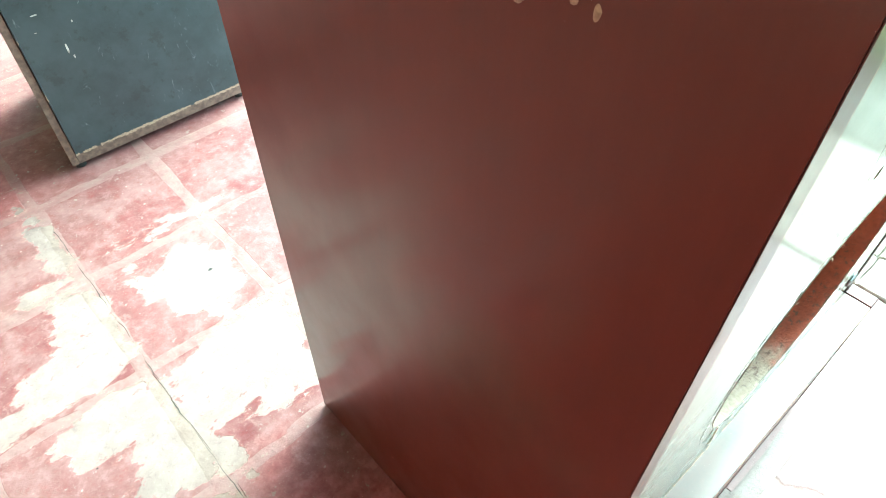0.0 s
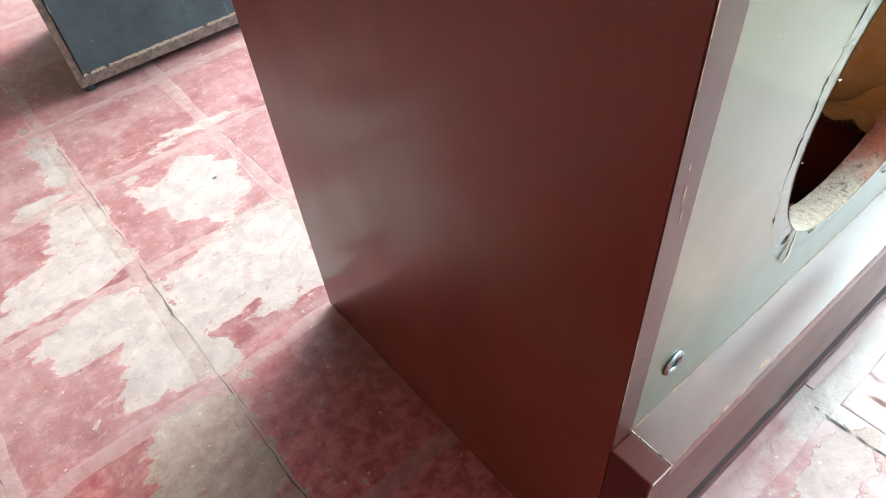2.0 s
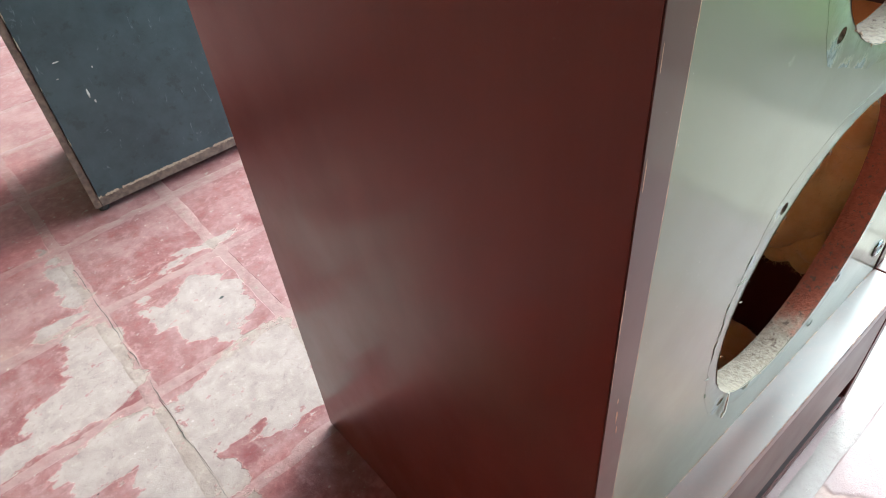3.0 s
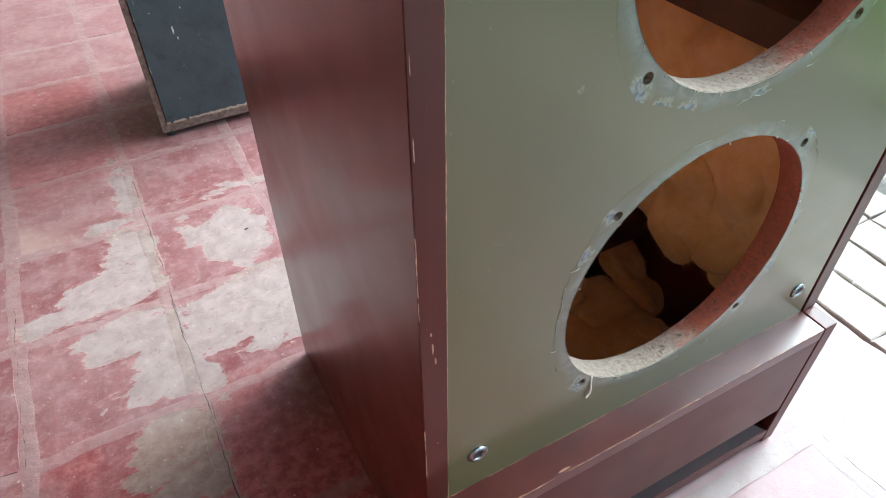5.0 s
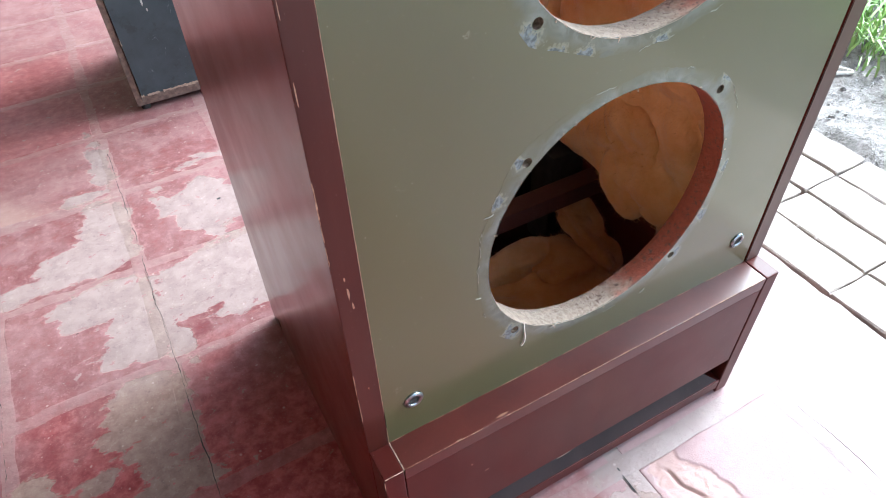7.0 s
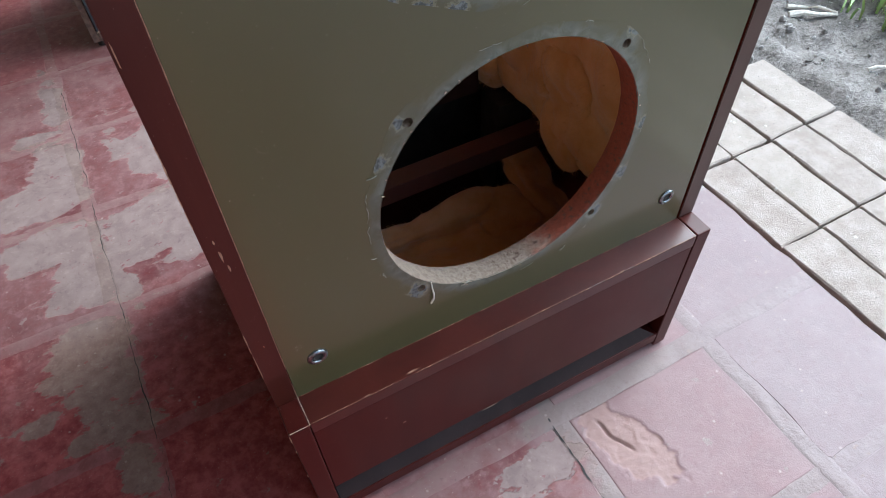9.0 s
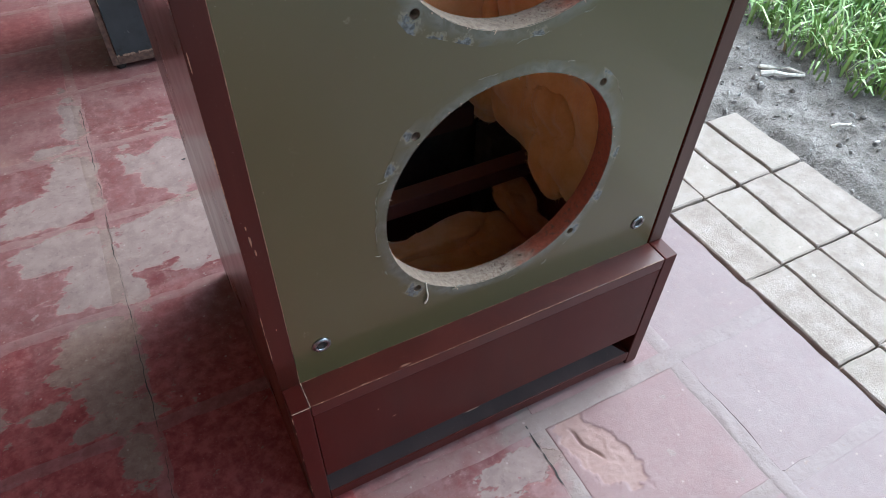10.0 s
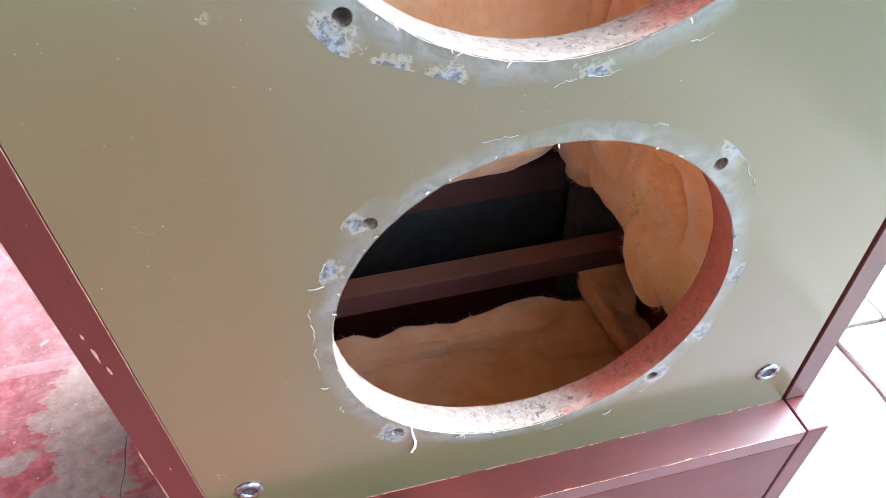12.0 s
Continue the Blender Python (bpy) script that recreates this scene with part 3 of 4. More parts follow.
def speaker():
    top = empty("speaker_cabinet", (0, 0, 0), "mahogany speaker cabinet with olive baffle and empty driver holes", "speaker")
    b = 0.0016
    part("side_panel", box(0, T, 0, D, SOLE, H), M_WOOD, top)
    part("side_panel", box(W - T, W, 0, D, SOLE, H, b), M_WOOD, top)
    part("top_panel", box(T, W - T, 0.0005, D, H - T, H - 0.001, b), M_WOOD, top)
    part("back_panel", box(T, W - T, D - 0.018, D - 0.001, FOOT, H - T), M_BLACKWOOD, top, "inner back board, near black for the unlit inside")
    part("front_edging", box(0.0002, T - 0.0002, -0.0009, 0.0, LEDGE + 0.0005, H, 0.0004, 2), M_EDGE, top, "worn reddish edging")
    part("front_edging", box(W - T + 0.0002, W - 0.0002, -0.0012, 0.0, LEDGE + 0.0005, H, 0.0005, 1), M_EDGE_DULL, top, "brown edging, greyed for the reflection on it")
    rings = []
    for cx, cz in HOLES:
        rings.append(loop_points(cx, cz, R_HOLE + 0.0012, 72))
        for sx in (-1, 1):
            for sz in (-1, 1):
                rings.append(loop_points(cx + sx * BOLT, cz + sz * BOLT, 0.0044, 14))
    z0, z1, x0, x1 = 0.10, H - T - 0.001, T + 0.0006, W - T - 0.0034
    baffle = part("baffle", plate([(x0, z0), (x1, z0), (x1, z1), (x0, z1)], rings, 0.0, 0.024), M_BAFFLE, top, "olive-grey painted front board")
    for k, (cx, cz) in enumerate(HOLES):
        n = 144
        bm = bmesh.new()
        rows = []
        for j, y in enumerate((-0.0006, 0.002, 0.008, 0.014, 0.020, 0.0245)):
            row = []
            for i in range(n):
                a = 2 * math.pi * i / n
                q = Vector((math.cos(a) * 30, y * 400, math.sin(a) * 30 + 7 * k))
                r = R_HOLE + 0.0007 * noise.noise(q) + 0.0004 * noise.noise(q * 3) + (0.0009 if j in (0, 5) else 0)
                row.append(bm.verts.new((cx + r * math.cos(a), y, cz + r * math.sin(a))))
            rows.append(row)
        for p, q in zip(rows, rows[1:]):
            for i in range(n):
                bm.faces.new((p[i], q[i], q[(i + 1) % n], p[(i + 1) % n]))
        part("hole_rim", bm, M_CHIP, baffle, "rough cut chipboard edge", True)

        def lobed(a, extra=0.0):
            off = (a - math.pi / 4 + math.pi / 4) % (math.pi / 2) - math.pi / 4
            lobe = 0.0095 * math.exp(-(off / 0.33) ** 2)
            q = Vector((math.cos(a) * 5, math.sin(a) * 5, 3.1 * k))
            return 0.0125 + lobe + 0.0042 * noise.noise(q) + 0.0012 * noise.noise(q * 4) + extra

        holes = [loop_points(cx, cz, R_HOLE + 0.0006, 96)]
        holes += [loop_points(cx + sx * BOLT, cz + sz * BOLT, 0.0047, 14) for sx in (-1, 1) for sz in (-1, 1)]
        part("gasket_mark", plate(loop_points(cx, cz, R_HOLE, 160, lobed), holes, -0.00008, 0.0006), M_RESIDUE, baffle, "dried grey glue ring with scraped spots")
        bm = bmesh.new()
        rng = random.Random(11 + k)
        a = 0.0
        while a < 2 * math.pi:
            run = rng.uniform(0.03, 0.16)
            if rng.random() < 0.32:
                pts = []
                for i in range(9):
                    t = a + run * i / 8
                    r = R_HOLE + lobed(t) + rng.uniform(-0.0010, 0.0008)
                    pts.append((cx + r * math.cos(t), -0.0003, cz + r * math.sin(t)))
                strand(pts, rng.uniform(0.00012, 0.0004), 0.00012, 5, bm)
            a += run + rng.uniform(0.0, 0.12)
        tagged(part("glue_bead", bm, M_BEAD, baffle, "ragged pale glue line"), kind="stuff")
        bm = bmesh.new()
        for i in range(26):
            t = rng.uniform(0, 2 * math.pi)
            r = R_HOLE + rng.uniform(0.0, 0.004)
            c = Vector((cx + r * math.cos(t), -0.0012, cz + r * math.sin(t)))
            d = Vector((rng.uniform(-1, 1), rng.uniform(-0.5, 0.1), rng.uniform(-1, 1))).normalized() * rng.uniform(0.0008, 0.003)
            strand([c, c + d * 0.6, c + d + Vector((0, 0, -0.0006))], rng.uniform(0.0003, 0.0009), 0.0002, 4, bm)
        tagged(part("wood_splinters", bm, M_PALE, baffle, "pale splinters along the cut"), kind="stuff")
        for sx in (-1, 1):
            for sz in (-1, 1):
                q = (cx + sx * BOLT, cz + sz * BOLT)
                bm = lathe([(0.0044, 0.0003), (0.0042, 0.012), (0.0038, 0.018)], 14)
                bm.faces.ensure_lookup_table()
                bm.faces.remove(max(bm.faces, key=lambda f: len(f.verts)))
                bm.transform(Matrix.Translation((q[0], 0, q[1])))
                part("bolt_hole", bm, M_BORE, baffle, "bare screw hole")
    for x in (0.054, 0.488):
        here = Matrix.Translation((x, 0, 0.308))
        bm = lathe([(0.0054, -0.0002), (0.0056, -0.0016), (0.0068, -0.0026), (0.0086, -0.0026), (0.0103, -0.0014), (0.0107, 0.0)], 32, True)
        bm.transform(here)
        cup = part("grille_socket", bm, M_STEEL, baffle, "zinc grille socket", True)
        # shallow dark cup in place of a bore, its inner shade as colour
        bm = lathe([(0.0056, -0.0010), (0.0040, -0.0006), (0.0032, -0.0003)], 6)
        bm.transform(here)
        part("socket_bore", bm, M_DARK, cup)
    # plinth
    g = 0.0006
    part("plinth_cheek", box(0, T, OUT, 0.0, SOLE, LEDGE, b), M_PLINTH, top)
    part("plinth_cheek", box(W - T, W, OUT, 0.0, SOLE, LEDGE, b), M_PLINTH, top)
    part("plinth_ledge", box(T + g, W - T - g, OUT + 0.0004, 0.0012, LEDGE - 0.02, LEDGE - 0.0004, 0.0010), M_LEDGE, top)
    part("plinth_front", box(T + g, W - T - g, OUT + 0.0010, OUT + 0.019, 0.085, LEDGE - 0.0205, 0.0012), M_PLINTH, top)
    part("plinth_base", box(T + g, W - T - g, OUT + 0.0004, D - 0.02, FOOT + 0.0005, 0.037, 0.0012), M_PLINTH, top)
    # assumed strip, sloped for sky sheen, closes the slot up to the open end
    bm = box(T + g, 0.486, -0.004, 0.004, -0.033, 0.033, 0.001)
    for v in bm.verts:
        if v.co.x > 0.3:
            v.co.x -= v.co.z
    bm.transform(pose(0, OUT + 0.0235, 0.0625, -34))
    part("slot_strip", bm, M_BASE, top, "assumed dark brown sloping strip in the slot")
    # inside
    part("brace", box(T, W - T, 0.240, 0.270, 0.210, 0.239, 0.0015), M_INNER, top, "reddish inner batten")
    part("brace", box(T, 0.447, 0.356, 0.386, 0.246, 0.284, 0.0015), M_SHADE, top, "inner batten, darkened for the shade at the back")
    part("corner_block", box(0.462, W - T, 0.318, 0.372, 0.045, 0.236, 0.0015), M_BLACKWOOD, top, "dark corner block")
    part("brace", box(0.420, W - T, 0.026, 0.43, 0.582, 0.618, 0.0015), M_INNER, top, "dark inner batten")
    for x in (0.06, 0.49):
        for y in (0.03, 0.41):
            bm = lathe([(0.012, 0.0), (0.014, FOOT + 0.001)], 16)
            bm.transform(Matrix.Translation((x, y, 0)) @ Matrix.Rotation(radians(90), 4, "X"))
            part("rubber_foot", bm, M_RUBBER, top)
    return top


speaker_top = speaker()


# ---- wadding inside the cabinet ----
def wadding(label, *args, turn=None, **kw):
    bm, loose = pillow(*args, **kw)
    if turn:
        bm.transform(turn)
        loose.transform(turn)
    batt = tagged(part("insulation", bm, M_WOOL, None, "", True), label, "insulation", "wadding inside the cabinet")
    tagged(part("loose_fibre", loose, M_WOOL, batt, "fine stray fibres"), kind="stuff")


wadding("orange glass wool lining the cabinet wall", 0.462, 0.522, 0.030, 0.40, 0.262, 0.572, 0.009, 3.0)
wadding("orange glass wool bulge sagging from the wall", 0.456, 0.520, 0.125, 0.225, 0.238, 0.40, 0.008, 33.0)
wadding("narrow orange glass wool fold beside the bulge", 0.470, 0.521, 0.045, 0.125, 0.228, 0.50, 0.008, 52.0)
# two linings out of sight, added so more light bounces inside
wadding("unseen orange glass wool on the far wall, added to bounce light", 0.024, 0.050, 0.030, 0.36, 0.285, 1.08, 0.005, 41.0)
wadding("unseen orange glass wool on the upper wall, added to bounce light", 0.485, 0.522, 0.030, 0.36, 0.625, 1.08, 0.005, 44.0)
wadding("orange glass wool lapping over the upper batten", 0.03, 0.47, 0.338, 0.430, 0.270, 0.95, 0.007, 9.0)
wadding("orange glass wool hanging in the back corner", 0.446, 0.521, 0.338, 0.430, 0.244, 0.62, 0.008, 27.0)
wadding("orange glass wool lying on the base", 0.03, 0.50, 0.045, 0.272, 0.040, 0.106, 0.008, 14.0)
wadding("rolled back edge of the orange glass wool", 0.03, 0.47, 0.236, 0.284, 0.080, 0.126, 0.006, 61.0, freq=13.0)
wadding("orange glass wool heaped in the corner", 0.37, 0.478, 0.185, 0.272, 0.06, 0.120, 0.006, 18.0, freq=8.0)
wadding("loose torn fold of orange glass wool", -0.027, 0.027, -0.022, 0.022, -0.074, 0.074, 0.009, 21.0, freq=10.0,
        turn=Matrix.Translation((0.486, 0.238, 0.126)) @ Vector((-0.040, 0.078, 0.084)).to_track_quat("Z", "Y").to_matrix().to_4x4())


# ---- wear on the cabinet ----
def worn_line(p0, p1, normal, width, gaps, seed):
    """A broken, ragged strip of bare wood along an edge."""
    rng = random.Random(seed)
    bm = bmesh.new()
    p0, p1, normal = Vector(p0), Vector(p1), Vector(normal)
    run = p1 - p0
    side = run.normalized().cross(normal)
    s = 0.0
    while s < 1.0:
        e = min(1.0, s + rng.uniform(0.01, 0.05))
        if rng.random() > gaps:
            n = 5
            a = [p0 + run * (s + (e - s) * i / n) + normal * 0.0004 for i in range(n + 1)]
            lo = [bm.verts.new(q - side * width * rng.uniform(0.1, 0.6)) for q in a]
            hi = [bm.verts.new(q + side * width * rng.uniform(0.1, 0.8)) for q in a]
            for i in range(n):
                bm.faces.new((lo[i], lo[i + 1], hi[i + 1], hi[i]))
        s = e + rng.uniform(0.0, 0.03) * gaps
    return bm


def chip(at, u, v, lu, lv, seed):
    """A small ragged flake-off: bare wood spot in the plane of u and v."""
    rng = random.Random(seed)
    bm = bmesh.new()
    at, u, v = Vector(at), Vector(u), Vector(v)
    n = 11
    vs = []
    for i in range(n):
        a = 2 * math.pi * i / n
        r = rng.uniform(0.7, 1.15)
        vs.append(bm.verts.new(at + u * lu * r * math.cos(a) + v * lv * r * math.sin(a)))
    bm.faces.new(vs)
    return bm


UP, ACROSS, FRONT = (0, 0, 1), (1, 0, 0), (0, -1, 0)
tagged(part("worn_edge", worn_line((T + 0.004, OUT + 0.0006, LEDGE), (W - T, OUT + 0.0006, LEDGE), UP, 0.0007, 0.15, 1), M_TAN, speaker_top, "bare wood along the edge"), kind="stuff")
tagged(part("worn_edge", worn_line((T + 0.0003, OUT, LEDGE), (T + 0.0003, 0, LEDGE), UP, 0.0011, 0.05, 2), M_PALE, speaker_top, "bare wood along the edge"), kind="stuff")
tagged(part("worn_edge", worn_line((T + 0.004, -0.0004, LEDGE - 0.0006), (W - T - 0.004, -0.0004, LEDGE - 0.0006), UP, 0.0007, 0.35, 12), M_TAN, speaker_top, "dusty line along the joint"), kind="stuff")
tagged(part("worn_edge", worn_line((0.001, OUT, LEDGE), (T, OUT, LEDGE), UP, 0.0010, 0.1, 3), M_PALE, speaker_top, "bare wood along the edge"), kind="stuff")
tagged(part("worn_edge", worn_line((0.0, -0.0010, 0.27), (0.0, -0.0010, 1.1), FRONT, 0.0009, 0.72, 4), M_TAN, speaker_top, "bare wood along the edge"), kind="stuff")
tagged(part("worn_edge", worn_line((T + 0.0001, -0.0004, LEDGE), (T + 0.0001, -0.0004, 1.1), FRONT, 0.0006, 0.02, 5), M_TAN, speaker_top, "bare wood along the edge"), kind="stuff")
tagged(part("worn_edge", worn_line((0.0, OUT, 0.03), (0.0, OUT, 0.25), FRONT, 0.0012, 0.6, 6), M_TAN, speaker_top, "bare wood along the edge"), kind="stuff")
for i, (x, z, lx, lz) in enumerate([(0.010, 0.487, 0.0010, 0.007), (0.012, 0.472, 0.0009, 0.004), (0.009, 0.503, 0.0007, 0.003), (0.0020, 0.66, 0.0005, 0.010), (0.0018, 0.71, 0.0004, 0.007), (0.012, 0.36, 0.0006, 0.002)]):
    part("chipped_spot", chip((x, -0.0011, z), ACROSS, UP, lx, lz, 40 + i), M_TAN, speaker_top, "chipped veneer")
for i, (x, y, lx, ly) in enumerate([(0.139, -0.031, 0.008, 0.0012), (0.085, -0.0335, 0.004, 0.0006), (0.30, -0.034, 0.003, 0.0005), (0.41, -0.0335, 0.004, 0.0005)]):
    part("chipped_spot", chip((x, y, LEDGE + 0.0003), ACROSS, (0, 1, 0), lx, ly, 60 + i), M_TAN, speaker_top, "chipped veneer")
for i, (x, z, lx, lz) in enumerate([(0.236, 0.085, 0.012, 0.0012), (0.10, 0.19, 0.0012, 0.0012), (0.12, 0.16, 0.003, 0.0008)]):
    part("chipped_spot", chip((x, OUT + 0.0006, z), ACROSS, UP, lx, lz, 70 + i), M_PALE, speaker_top, "chipped veneer")
for i, (y, z, ly, lz) in enumerate([(0.133, 0.771, 0.0040, 0.0022), (0.104, 0.782, 0.0030, 0.0030), (0.092, 0.780, 0.0020, 0.0045), (0.286, 0.136, 0.0009, 0.0009), (0.128, 0.182, 0.0010, 0.0008), (0.277, 0.095, 0.0007, 0.0012)]):
    part("chipped_spot", chip((-0.0003, y, z), (0, 1, 0), UP, ly, lz, 140 + i), M_TAN, speaker_top, "chipped veneer")
# loose flakes at the cut of the lower hole
for i, (x, z, dx, dz) in enumerate([(0.219, 0.319, 0.010, 0.004), (0.342, 0.303, 0.006, 0.005), (0.135, 0.507, 0.009, 0.001), (0.126, 0.414, 0.005, -0.001)]):
    part("flake", strand([(x - dx / 2, -0.0006, z - dz / 2), (x, -0.0016, z), (x + dx / 2, -0.0009, z + dz / 2)], 0.0009 if i < 2 else 0.0004, 0.0004, 5), M_BEAD, speaker_top, "curled pale flake")
# a fibre that hangs from the lower hole
part("hanging_fibre", strand([(0.180, -0.0015, 0.345), (0.1805, -0.0020, 0.335), (0.182, -0.0018, 0.326), (0.181, -0.0025, 0.319), (0.178, -0.002, 0.313)], 0.0007, 0.0012, 5), M_STRAW, speaker_top, "dusty hanging fibre")


# ---- the black cabinet behind ----
def black_cabinet():
    x0, x1, y0, y1, h, lift = -0.070, 0.345, 1.245, 1.60, 0.92, 0.014
    top = empty("black_speaker", (x0, y0, 0), "scuffed black speaker cabinet with brown wooden edges", "speaker")
    t = 0.015

    def piece(name, a, mat, label="", bevel=0.0015):
        bm = box(*a, bevel)
        for v in bm.verts:
            v.co.x += (v.co.y - y0) * (0.17 if v.co.x < 0.12 else -0.10)
        bm.transform(Matrix.Translation((-x0, -y0, 0)))
        return part(name, bm, mat, top, label)

    piece("side_panel", (x0, x0 + t, y0, y1, lift, h), M_OLD)
    piece("side_panel", (x1 - t, x1, y0, y1, lift, h), M_WOOD)
    piece("bottom_rail", (x0 + t, x1 - t, y0 + 0.0006, y1, lift, lift + 0.026), M_OLD)
    piece("top_panel", (x0 + t, x1 - t, y0 + 0.0006, y1, h - t, h - 0.001), M_WOOD)
    piece("back_panel", (x0 + t, x1 - t, y1 - 0.02, y1 - 0.001, lift + 0.024, h - t), M_BLACKWOOD)
    piece("front_panel", (x0 + t + 0.001, x1 - t - 0.001, y0 - 0.004, y0 + 0.012, lift + 0.0245, h - t, ), M_CLOTH, "scuffed black covering")
    bm = worn_line((x0 + t, y0 - 0.0045, lift + 0.0265), (x1 - t, y0 - 0.0045, lift + 0.0265), FRONT, 0.0066, 0.05, 8)
    bm.transform(Matrix.Translation((-x0, -y0, 0)))
    tagged(part("torn_edge", bm, M_PALE, top, "torn cream edge of the covering"), kind="stuff")
    bm = worn_line((x0 + t + 0.001, y0 - 0.0045, lift + 0.03), (x0 + t + 0.001, y0 - 0.0045, 0.55), FRONT, 0.0022, 0.55, 9)
    bm.transform(Matrix.Translation((-x0, -y0, 0)))
    tagged(part("torn_edge", bm, M_PALE, top, "torn cream edge of the covering"), kind="stuff")
    for i, (x, z, lx, lz) in enumerate([(0.088, 0.255, 0.0025, 0.010), (0.094, 0.236, 0.002, 0.004), (0.060, 0.33, 0.006, 0.0015), (0.115, 0.30, 0.0015, 0.003), (0.05, 0.30, 0.003, 0.001)] ):
        part("scuff_mark", chip((x, -0.0046, z), ACROSS, UP, lx, lz, 90 + i), M_STONE, top, "pale scuff")
    for x, y in ((0.018, 0.018), (x1 - x0 - 0.018, 0.018), (0.085, y1 - y0 - 0.03), (x1 - x0 - 0.06, y1 - y0 - 0.03)):
        bm = lathe([(0.011, 0.0), (0.012, lift + 0.001)], 14)
        bm.transform(Matrix.Translation((x, y, 0)) @ Matrix.Rotation(radians(90), 4, "X"))
        part("rubber_foot", bm, M_RUBBER, top)


black_cabinet()


# ---- the yard's edge ----
def blades(name, count, area, seed, mat, tall, wide, label, category):
    rng = random.Random(seed)
    verts, faces = [], []
    made = 0
    while made < count:
        x, y = rng.uniform(area[0], area[1]), rng.uniform(area[2], area[3])
        edge = 1.56 + 0.07 * noise.noise(Vector((y * 3.2, 4.0, 0))) + 0.05 * noise.noise(Vector((y * 9, 1.0, 0)))
        if x < edge and rng.random() > 0.02:
            continue
        if x < edge + 0.1 and rng.random() > (x - edge) / 0.1 + 0.25:
            continue
        made += 1
        z = soil_height(x, y) - 0.004
        a = rng.uniform(0, 2 * math.pi) if rng.random() < 0.6 else rng.gauss(math.pi, 0.8)
        h = rng.uniform(*tall)
        w = rng.uniform(*wide)
        lean = rng.uniform(0.25, 1.1) * h
        d = Vector((math.cos(a), math.sin(a), 0))
        s = Vector((-d.y, d.x, 0)) * w / 2
        base = Vector((x, y, z))
        k = len(verts)
        for f, q in ((0.0, 0.7), (0.35, 1.0), (0.72, 0.8)):
            c = base + d * lean * f * f + Vector((0, 0, h * (f - 0.32 * f * f * lean / h)))
            verts += [tuple(c - s * q), tuple(c + s * q + Vector((0, 0, w * 0.25)))]
        verts.append(tuple(base + d * lean + Vector((0, 0, h * (1 - 0.42 * lean / h)))))
        faces += [(k, k + 1, k + 3, k + 2), (k + 2, k + 3, k + 5, k + 4), (k + 4, k + 5, k + 6)]
    mesh = bpy.data.meshes.new(name)
    mesh.from_pydata(verts, [], faces)
    mesh.materials.append(mat)
    tagged(new(name, mesh), label, category, kind="stuff")


blades("grass", 11000, (1.5, 2.8, -0.6, 1.7), 5, M_GRASS, (0.03, 0.14), (0.003, 0.010), "fresh green broad-bladed grass at the soil edge", "grass")


def pebbles():
    rng = random.Random(17)
    bm = bmesh.new()
    for i in range(800):
        x, y = rng.uniform(1.24, 1.75), rng.uniform(-0.5, 1.2)
        r = 0.0016 + 0.0075 * rng.random() ** 3
        got = bmesh.ops.create_icosphere(bm, subdivisions=1, radius=r)["verts"]
        turn = Euler((rng.uniform(0, 3), rng.uniform(0, 3), rng.uniform(0, 3))).to_matrix()
        flat = Vector((rng.uniform(0.7, 1.4), rng.uniform(0.7, 1.2), rng.uniform(0.4, 0.8)))
        for v in got:
            v.co = turn @ Vector((v.co.x * flat.x, v.co.y * flat.y, v.co.z * flat.z)) * rng.uniform(0.85, 1.15) + Vector((x, y, soil_height(x, y) + r * 0.3))
    tagged(part("pebbles", bm, M_STONE), "small grey pebbles and clods on the soil", "pebbles", kind="stuff")


pebbles()


def stalk(pts, r, label):
    z = [soil_height(x, y) + 0.006 for x, y in pts]
    q = [(x, y, h + 0.004 * math.sin(i)) for i, ((x, y), h) in enumerate(zip(pts, z))]
    bm = strand(q, r, r * 0.5, 6)
    tagged(part("dry_stalk", bm, M_STRAW), label, "twig", "dry stalks on the soil")


stalk([(1.418, 0.527), (1.445, 0.510), (1.475, 0.490), (1.510, 0.465)], 0.008, "pale dry stalk lying on the soil")
stalk([(1.442, 0.556), (1.470, 0.535), (1.495, 0.510), (1.515, 0.470)], 0.006, "thin pale dry stalk lying on the soil")
stalk([(1.40, 0.285), (1.415, 0.278), (1.43, 0.268), (1.448, 0.270)], 0.005, "pale dry stalk lying on the soil")


